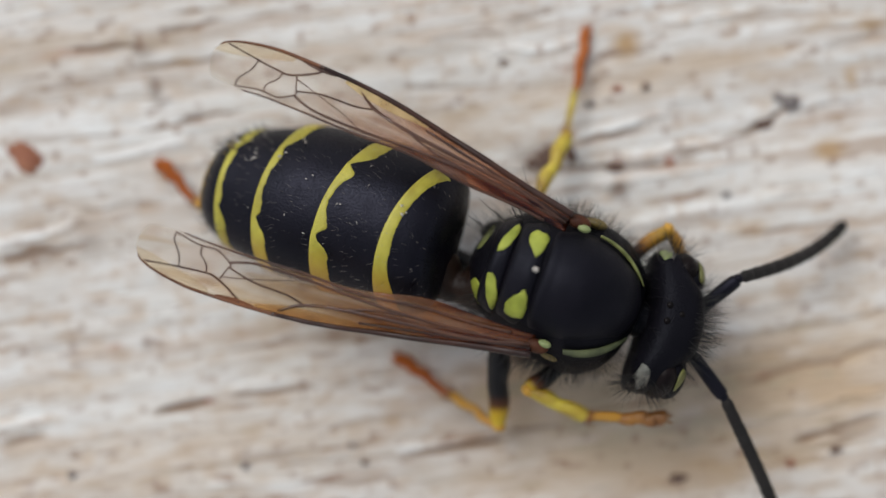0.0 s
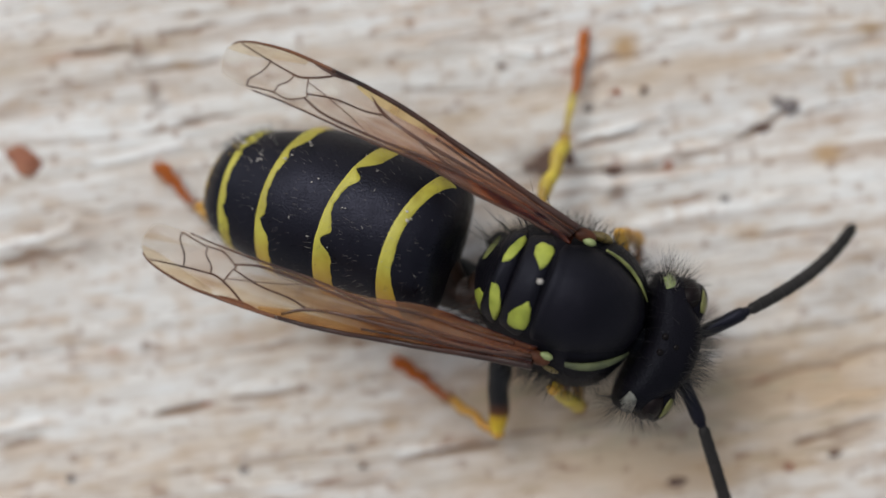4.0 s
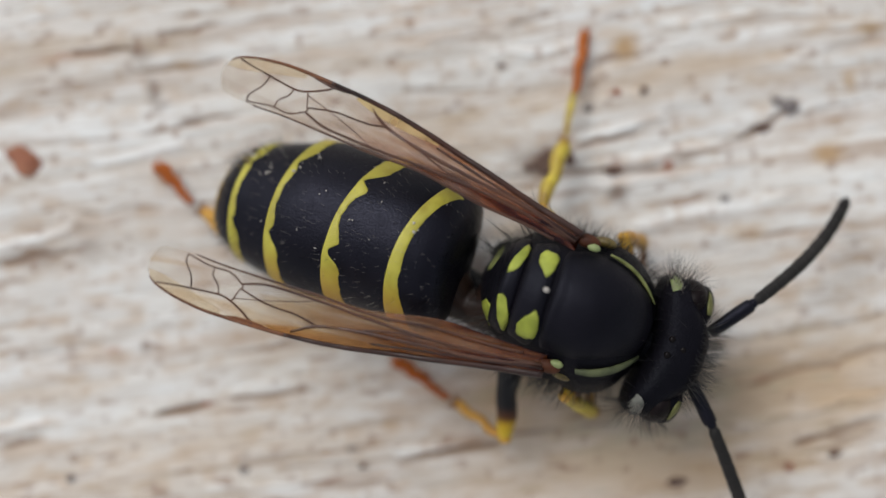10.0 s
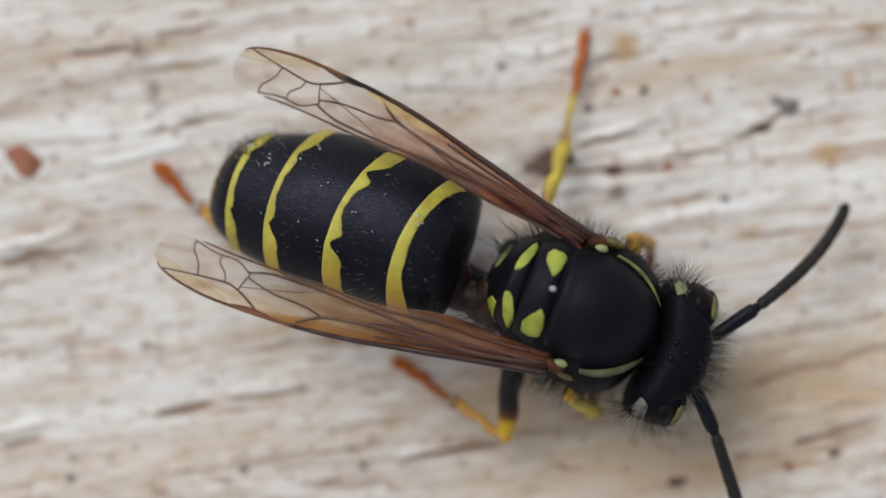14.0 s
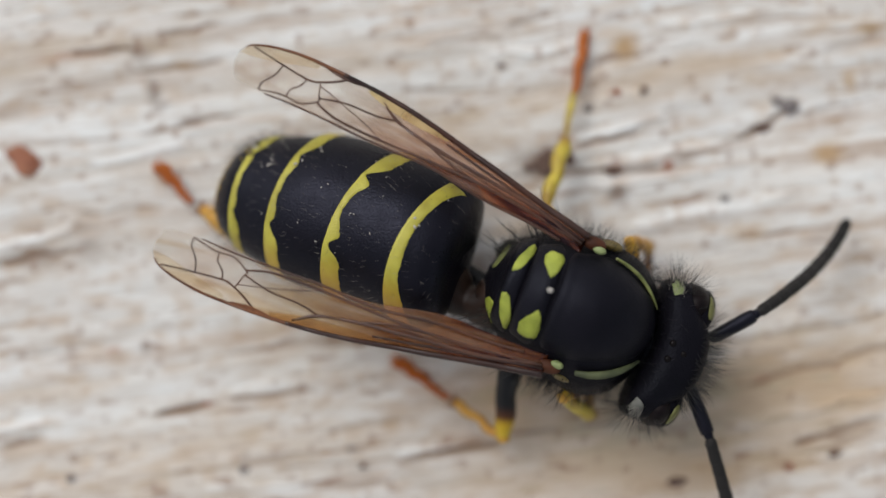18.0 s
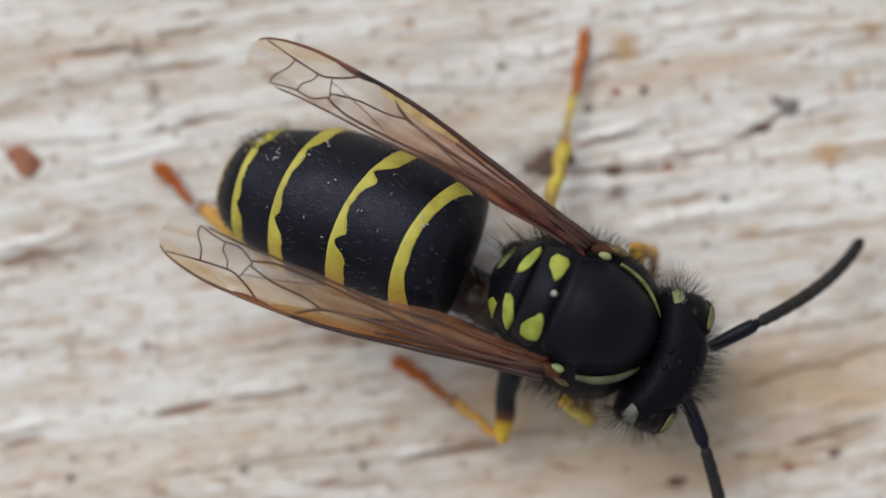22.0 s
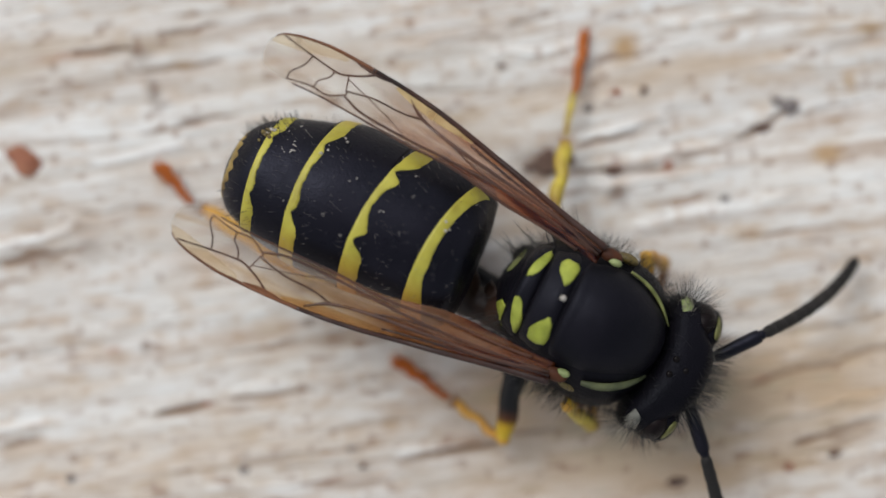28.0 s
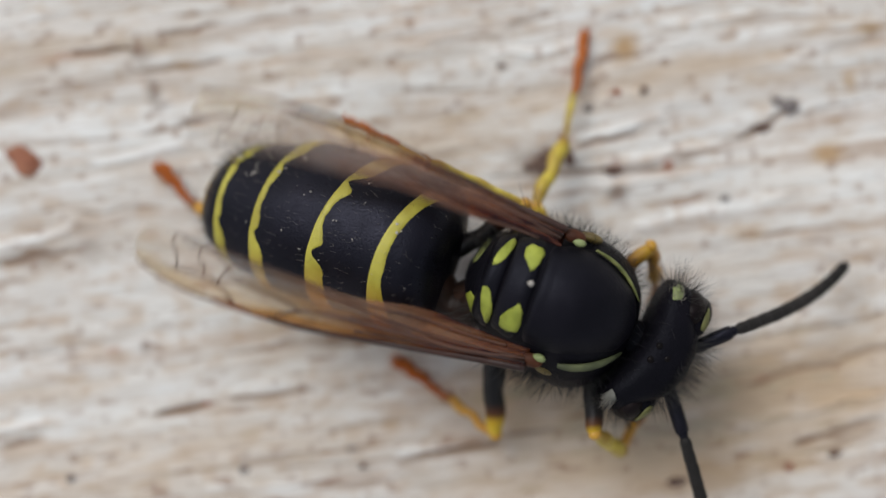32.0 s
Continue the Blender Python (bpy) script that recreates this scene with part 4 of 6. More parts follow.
# legs: each bone lies along x from its joint
def bone(name, length, r0, r1, mat, label="", w=0.04, belly=1.15):
    bm = tube([(0, 0, 0), (length * 0.1, w * 0.6, 0.01), (length * 0.3, w, 0.02), (length * 0.5, -w * 0.7, 0.03), (length * 0.72, w * 0.5, 0.02), (length * 0.9, -w * 0.4, 0.01), (length, 0, 0)],
              [r0 * 0.62, r0 * 0.85, r0 * belly, r0 * 0.98, (r0 + r1) / 2 * belly, r1 * 1.12, r1 * 0.7], 14)
    ob = part(name, bm, mat, wasp, label)
    roots = [(Vector((dice.uniform(0.1, 0.95) * length, 0, 0)), Vector((0.3, dice.uniform(-1, 1), dice.uniform(-1, 1))).normalized()) for _ in range(26)]
    tagged(part("leg_hair", hairs(dice, roots, 0.12 + r0, 0.2, 0.004), HAIR, ob), kind="stuff")
    return ob


def foot(length, mat_a, mat_b, stout=1.0):
    """Five-jointed foot with two claws."""
    ends = (0, 0.42, 0.60, 0.74, 0.86, 1.0)
    first = None
    for i in range(5):
        x0, x1 = ends[i] * length, ends[i + 1] * length
        r = (0.105, 0.135, 0.15, 0.16, 0.17)[i] * stout
        ob = part("foot" if i == 0 else "foot_joint", tube([(x0 - 0.02, 0, 0), (x0 + (x1 - x0) * 0.3, 0.03 * (-1) ** i, 0), (x0 + (x1 - x0) * 0.8, 0.02 * (-1) ** i, 0), (x1, 0, 0)], [r * 0.78, r * 0.92, r * 1.04, r * 0.86], 10), mat_a if i == 0 else mat_b, wasp if i == 0 else first)
        first = first or ob
    for s in (-1, 1):
        part("claw", tube([(length * 0.98, 0, 0), (length + 0.14, s * 0.1, 0.02), (length + 0.2, s * 0.14, -0.08)], [0.05, 0.035, 0.01], 8), mat_b, first)
    return first


LEGS = {}
for key, thigh, shin, sole, mats in (
        ("front_right", 2.2, 1.9, 2.2, (THIGH_DARK, LEG_YELLOW, LEG_AMBER, LEG_BROWN)), ("front_left", 2.2, 1.9, 2.2, (THIGH_SHORT, LEG_AMBER, LEG_BROWN, LEG_ORANGE)),
        ("mid_left", 2.1, 2.3, 3.15, (THIGH, LEG_YELLOW, LEG_YELLOW, LEG_ORANGE)), ("mid_right", 2.7, 1.92, 1.9, (THIGH, LEG_AMBER, LEG_ORANGE, LEG_ORANGE)),
        ("hind_right", 3.3, 3.6, 1.5, (THIGH, LEG_AMBER, LEG_ORANGE, LEG_ORANGE)), ("hind_left", 3.0, 3.0, 2.85, (THIGH, LEG_YELLOW, LEG_AMBER, LEG_ORANGE))):
    upper = bone("thigh", thigh, {"mid_right": 0.30, "front_left": 0.2}.get(key, 0.24), 0.18 if key == "front_left" else 0.22, mats[0], "black upper leg with a yellow knee")
    part("knee", ball((thigh, 0, 0.0), (0.17, 0.2, 0.2), 2), LEG_AMBER, upper, "amber knee joint")
    lower = bone("shin", shin, {"mid_right": 0.12, "mid_left": 0.19, "hind_right": 0.26, "front_right": 0.2, "front_left": 0.18}.get(key, 0.17), {"mid_right": 0.13, "mid_left": 0.2}.get(key, 0.2), mats[1], "yellow lower leg", 0.03 if "front" in key else 0.06)
    part("ankle", ball((shin - 0.02, 0, 0), (0.20, 0.20, 0.19) if key == "front_right" else (0.13, 0.17, 0.15), 3), LEG_BROWN, lower, "brown ankle joint")
    for s in (-1, 1):
        part("spur", tube([(shin - 0.1, s * 0.1, 0), (shin + 0.12, s * 0.2, -0.03), (shin + 0.3, s * 0.22, -0.06)], [0.04, 0.03, 0.008], 8), LEG_BROWN, lower)
    LEGS[key] = (upper, lower, foot(sole, mats[2], mats[3], {"front_right": 1.4, "front_left": 1.2, "hind_right": 1.3, "mid_right": 1.2}.get(key, 1.0)), thigh, shin, sole)


# hip joints under the thorax
for x, y, z in ((1.5, 1.0, 1.9), (1.5, -1.0, 1.9), (0.3, 1.15, 1.8), (0.3, -1.15, 1.8), (-1.5, 0.95, 2.0), (-1.5, -0.95, 2.0)):
    part("hip_joint", tube([(x, y * 0.7, z + 0.5), (x - 0.1, y, z), (x - 0.25, y * 1.25, z - 0.35)], [0.4, 0.42, 0.25], 12), BLACK_MATT, thorax, "dark hip joint")
part("propodeum_lobe", tube([(-1.9, -0.75, 3.0), (-2.4, -0.95, 2.8), (-2.75, -1.05, 2.6)], [0.75, 0.55, 0.3], 14), WAIST, thorax, "dark brown hind wall of the thorax")
for y in (0.6, -0.6):
    part("hip_joint", tube([(-1.6, y, 2.3), (-1.95, y * 1.2, 1.9), (-2.2, y * 1.5, 1.7)], [0.6, 0.5, 0.34], 12), BLACK_MATT, thorax, "dark hind hip joint")


# ---- crumbs of bark and dirt lying on the board ----
def dirt(name, dark, light):
    return cuticle(name, dark, light, 0.75, 3000, 0.6, 0.3)


UMBER = dirt("dark_brown_bark", (0.085, 0.05, 0.04), (0.21, 0.135, 0.10))
SLATE = dirt("grey_dirt", (0.14, 0.12, 0.115), (0.30, 0.265, 0.25))
RUST = dirt("rust_brown_bark", (0.24, 0.085, 0.05), (0.42, 0.19, 0.11))


def crumb(x, y, long, wide, high, mat, label, turn=0.0):
    rng = random.Random(int(x * 100) * 7 + int(y * 100))
    bm = bmesh.new()
    bmesh.ops.create_icosphere(bm, subdivisions=3, radius=1.0)
    seed = Vector((rng.uniform(0, 50), rng.uniform(0, 50), rng.uniform(0, 50)))
    long, wide, high = long * 0.85, wide * 0.85, high * 0.7
    for v in bm.verts:
        k = 1 + 0.55 * noise.noise(v.co * 1.3 + seed) + 0.18 * noise.noise(v.co * 3.7 + seed)
        v.co = Vector((v.co.x * long * k, v.co.y * wide * k, max(-0.25, v.co.z) * high * k))
    ob = part("bark_crumb", bm, mat)
    z = float(wood(np.array([x]), np.array([y]))[0][0])
    ob.matrix_world = pose(x * MM, y * MM, (z + high * 0.1) * MM, rng.uniform(-6, 6), rng.uniform(-6, 6), turn)
    return tagged(ob, label, "crumb", "crumbs on the board")


for args in (
        (-12.2, 2.57, 0.64, 0.44, 0.14, RUST, "flat reddish-brown bark flake on the board", -35), (10.08, 4.16, 0.34, 0.28, 0.2, SLATE, "dark grey dirt crumb in a crack", 20),
        (9.75, 4.3, 0.2, 0.16, 0.14, SLATE, "grey dirt crumb in a crack", 0), (9.35, 3.55, 0.36, 0.2, 0.14, UMBER, "dark brown bark crumb in a crack", 10),
        (4.98, 2.31, 0.28, 0.2, 0.14, UMBER, "dark brown bark crumb in a crack", 0), (8.23, 1.47, 0.16, 0.13, 0.12, SLATE, "small dark grey dirt crumb", 0),
        (-10.85, -6.69, 0.15, 0.14, 0.12, SLATE, "small dark grey dirt crumb", 0), (6.8, -6.79, 0.3, 0.16, 0.14, UMBER, "dark brown bark crumb on the board", 8),
        (10.1, -6.37, 0.16, 0.15, 0.12, RUST, "small reddish-brown bark crumb", 0), (5.04, 4.55, 0.18, 0.13, 0.1, RUST, "small reddish-brown bark crumb", 0),
        # the two lumps by the yellow leg make up a dark brown blotch
        (2.54, 2.39, 0.22, 0.12, 0.1, UMBER, "dark brown bark crumb in a crack", 5), (3.08, 2.56, 0.42, 0.36, 0.2, UMBER, "dark brown lump beside a yellow leg", 15), (3.69, 2.68, 0.2, 0.28, 0.14, UMBER, "dark brown lump beside a yellow leg", 20),
        (4.25, 4.13, 0.16, 0.15, 0.1, SLATE, "small grey dirt crumb", 0), (-2.68, -5.8, 0.13, 0.11, 0.1, SLATE, "small grey dirt crumb", 0), (-6.85, -4.5, 0.2, 0.1, 0.08, RUST, "rusty bark crumb in a crack", 8),
        (-5.8, -6.44, 0.16, 0.12, 0.1, SLATE, "small grey dirt crumb", 0), (-2.32, -6.32, 0.14, 0.1, 0.1, UMBER, "small brown bark crumb", 0), (6.56, 2.47, 0.15, 0.13, 0.1, RUST, "small rusty bark crumb", 0),
        (11.43, -5.95, 0.2, 0.12, 0.1, UMBER, "brown bark crumb in a crack", 12), (1.71, 5.34, 0.15, 0.12, 0.08, UMBER, "small brown bark crumb", 0), (5.86, 4.63, 0.12, 0.16, 0.08, UMBER, "small brown bark crumb", 0)):
    crumb(*args)


# ---- what moves ----
def aim(start, end, metres=MM):
    """Pose (metres) at start with x towards end, both in millimetres."""
    a, c = Vector(start), Vector(end)
    x = (c - a).normalized()
    y = Vector((0, 0, 1)).cross(x)
    y = y.normalized() if y.length > 1e-5 else Vector((0, 1, 0))
    z = x.cross(y)
    m = Matrix((x, y, z)).transposed().to_4x4()
    m.translation = a * metres
    return m


def motions():
    body = [
        (0, pose(0.003145, -0.001072, 0, 0, 0, -19.02)),
        (0.5, pose(0.002986, -0.00089, 0, 0, 0, -19.03)),
        (1, pose(0.003297, -0.001144, 0, 0, 0, -17.36)),
        (1.5, pose(0.003304, -0.001102, 0, 0, 0, -19.11)),
        (2, pose(0.003276, -0.001134, 0, 0, 0, -20.37)),
        (2.5, pose(0.00322, -0.001254, 0, 0, 0, -23.85)),
        (3, pose(0.003219, -0.00128, 0, 0, 0, -21.16)),
        (3.5, pose(0.003308, -0.001334, 0, 0, 0, -20.74)),
        (5.5, pose(0.003216, -0.001272, 0, 0, 0, -20.83)),
        (6, pose(0.003263, -0.001302, 0, 0, 0, -21)),
        (6.5, pose(0.003363, -0.001406, 0, 0, 0, -21.34)),
        (7, pose(0.0033, -0.001345, 0, 0, 0, -21.44)),
        (7.5, pose(0.003228, -0.001278, 0, 0, 0, -20.36)),
        (8, pose(0.003119, -0.001102, 0, 0, 0, -18.88)),
        (8.5, pose(0.003536, -0.001311, 0, 0, 0, -18.1)),
        (9, pose(0.003507, -0.001532, 0, 0, 0, -18.05)),
        (9.5, pose(0.003459, -0.001499, 0, 0, 0, -18.17)),
        (10, pose(0.003493, -0.001525, 0, 0, 0, -17.82)),
        (10.5, pose(0.003568, -0.001564, 0, 0, 0, -18.46)),
        (11, pose(0.003416, -0.001485, 0, 0, 0, -18.12)),
        (11.5, pose(0.003529, -0.00158, 0, 0, 0, -18.69)),
        (12, pose(0.003634, -0.001639, 0, 0, 0, -18.75)),
        (12.5, pose(0.003609, -0.001597, 0, 0, 0, -19)),
        (13, pose(0.003492, -0.001471, 0, 0, 0, -18.27)),
        (13.5, pose(0.003517, -0.001479, 0, 0, 0, -19.15)),
        (14, pose(0.003659, -0.001511, 0, 0, 0, -19.58)),
        (14.5, pose(0.00361, -0.001538, 0, 0, 0, -18.77)),
        (16.5, pose(0.003581, -0.001523, 0, 0, 0, -19.83)),
        (17, pose(0.003601, -0.001555, 0, 0, 0, -19.55)),
        (17.5, pose(0.003664, -0.001683, 0, 0, 0, -20.6)),
        (18, pose(0.003578, -0.001562, 0, 0, 0, -20.51)),
        (18.5, pose(0.003658, -0.001627, 0, 0, 0, -20.73)),
        (19, pose(0.003533, -0.00154, 0, 0, 0, -20.72)),
        (19.5, pose(0.003631, -0.001614, 0, 0, 0, -21.49)),
        (20, pose(0.003675, -0.001687, 0, 0, 0, -22.29)),
        (20.5, pose(0.003583, -0.001642, 0, 0, 0, -22.53)),
        (21, pose(0.00361, -0.001643, 0, 0, 0, -22.71)),
        (21.5, pose(0.003684, -0.001678, 0, 0, 0, -23.41)),
        (22, pose(0.003667, -0.001673, 0, 0, 0, -22.81)),
        (22.5, pose(0.003574, -0.001581, 0, 0, 0, -23.31)),
        (23, pose(0.003751, -0.00174, 0, 0, 0, -23.3)),
        (23.5, pose(0.003757, -0.00169, 0, 0, 0, -23.23)),
        (24, pose(0.003619, -0.00158, 0, 0, 0, -23.77)),
        (24.5, pose(0.003852, -0.001699, 0, 0, 0, -24.25)),
        (25, pose(0.003906, -0.001777, 0, 0, 0, -24.97)),
        (25.5, pose(0.003732, -0.001654, 0, 0, 0, -25.24)),
        (27.5, pose(0.003985, -0.001902, 0, 0, 0, -25.55)),
        (28, pose(0.0039, -0.001832, 0, 0, 0, -25.24)),
        (28.5, pose(0.003541, -0.001566, 0, 0, 0, -22.09)),
        (29, pose(0.003244, -0.00089, 0, 0, 0, -21.09)),
        (29.5, pose(0.003481, -0.001084, 0, 0, 0, -19.58)),
        (30, pose(0.003445, -0.001047, 0, 0, 0, -18.12)),
        (30.5, pose(0.003287, -0.001101, 0, 0, 0, -21.1)),
        (31, pose(0.00318, -0.001358, 0, 0, 0, -20.26)),
        (31.5, pose(0.002908, -0.001125, 0, 0, 0, -19.92)),
        (32, pose(0.00305, -0.001366, 0, 0, 0, -19.4)),
    ]
    walk(wasp, body)
    walk(abdomen, [
        (0, pose(-0.003109, 0.000343, 0.0033, -11, -16.38, 4.21)),
        (0.5, pose(-0.002977, 0.000404, 0.0033, -11, -16.97, 4.99)),
        (1, pose(-0.003231, 0.000416, 0.0033, -11, -12.38, 3.43)),
        (1.5, pose(-0.003255, 0.000395, 0.0033, -11, -14.05, 3.83)),
        (2, pose(-0.003200, 0.000405, 0.0033, -11, -17.56, 5.31)),
        (2.5, pose(-0.003190, 0.000417, 0.0033, -11, -13.18, 6.76)),
        (3, pose(-0.003152, 0.000413, 0.0033, -11, -15.18, 4.51)),
        (3.5, pose(-0.003182, 0.000398, 0.0033, -11, -15.28, 4.39)),
        (5.5, pose(-0.003127, 0.000388, 0.0033, -11, -15.96, 4.80)),
        (6, pose(-0.003121, 0.000433, 0.0033, -11, -16.00, 5.00)),
        (6.5, pose(-0.003160, 0.000427, 0.0033, -11, -14.16, 4.45)),
        (7, pose(-0.003139, 0.000409, 0.0033, -11, -15.27, 4.63)),
        (7.5, pose(-0.003145, 0.000401, 0.0033, -11, -14.64, 3.71)),
        (8, pose(-0.002950, 0.000322, 0.0033, -11, -17.56, 2.59)),
        (8.5, pose(-0.002916, 0.000381, 0.0033, -11, -21.46, 0.81)),
        (9, pose(-0.003048, 0.000401, 0.0033, -11, -19.15, 1.77)),
        (9.5, pose(-0.003056, 0.000415, 0.0033, -11, -19.15, 1.87)),
        (10, pose(-0.003073, 0.000445, 0.0033, -11, -17.49, 1.69)),
        (10.5, pose(-0.003170, 0.000429, 0.0033, -11, -13.85, 1.47)),
        (11, pose(-0.003075, 0.000411, 0.0033, -11, -18.07, 1.63)),
        (11.5, pose(-0.003110, 0.000412, 0.0033, -11, -17.04, 1.80)),
        (12, pose(-0.003161, 0.000450, 0.0033, -11, -14.68, 2.06)),
        (12.5, pose(-0.003161, 0.000448, 0.0033, -11, -15.54, 2.11)),
        (13, pose(-0.003118, 0.000445, 0.0033, -11, -18.85, 2.50)),
        (13.5, pose(-0.003167, 0.000482, 0.0033, -11, -17.17, 3.14)),
        (14, pose(-0.003309, 0.000507, 0.0033, -11, -13.02, 3.44)),
        (14.5, pose(-0.003225, 0.000494, 0.0033, -11, -16.44, 2.91)),
        (16.5, pose(-0.003200, 0.000465, 0.0033, -11, -16.33, 2.58)),
        (17, pose(-0.003190, 0.000461, 0.0033, -11, -16.28, 2.16)),
        (17.5, pose(-0.003220, 0.000441, 0.0033, -11, -14.38, 3.54)),
        (18, pose(-0.003216, 0.000410, 0.0033, -11, -17.03, 3.30)),
        (18.5, pose(-0.003225, 0.000427, 0.0033, -11, -16.36, 3.22)),
        (19, pose(-0.003190, 0.000412, 0.0033, -11, -19.41, 4.03)),
        (19.5, pose(-0.003215, 0.000412, 0.0033, -11, -16.36, 3.84)),
        (20, pose(-0.003234, 0.000375, 0.0033, -11, -14.51, 3.78)),
        (20.5, pose(-0.003171, 0.000405, 0.0033, -11, -16.69, 4.57)),
        (21, pose(-0.003161, 0.000439, 0.0033, -11, -16.73, 5.04)),
        (21.5, pose(-0.003292, 0.000409, 0.0033, -11, -11.33, 4.34)),
        (22, pose(-0.003248, 0.000425, 0.0033, -11, -13.55, 4.10)),
        (22.5, pose(-0.003194, 0.000419, 0.0033, -11, -16.14, 4.50)),
        (23, pose(-0.003231, 0.000439, 0.0033, -11, -15.07, 4.68)),
        (23.5, pose(-0.003256, 0.000411, 0.0033, -11, -13.02, 4.52)),
        (24, pose(-0.003186, 0.000432, 0.0033, -11, -14.76, 5.09)),
        (24.5, pose(-0.003350, 0.000456, 0.0033, -11, -9.70, 5.10)),
        (25, pose(-0.003306, 0.000426, 0.0033, -11, -12.30, 3.93)),
        (25.5, pose(-0.003204, 0.000402, 0.0033, -11, -13.22, 4.16)),
        (27.5, pose(-0.003306, 0.000375, 0.0033, -11, -3.71, 3.04)),
        (28, pose(-0.003272, 0.000359, 0.0033, -11, -2.00, 3.34)),
        (28.5, pose(-0.003051, 0.000242, 0.0033, -11, -10.49, 1.26)),
        (29, pose(-0.002968, 0.000210, 0.0033, -11, -11.72, 2.86)),
        (29.5, pose(-0.002991, 0.000316, 0.0033, -11, -15.49, 2.57)),
        (30, pose(-0.003139, 0.000331, 0.0033, -11, -14.17, 2.96)),
        (30.5, pose(-0.003076, 0.000309, 0.0033, -11, -14.57, 3.55)),
        (31, pose(-0.003147, 0.000282, 0.0033, -11, -14.73, 0.10)),
        (31.5, pose(-0.002925, 0.000250, 0.0033, -11, -15.70, 0.69)),
        (32, pose(-0.003009, 0.000170, 0.0033, -11, -19.02, 3.00)),
    ])
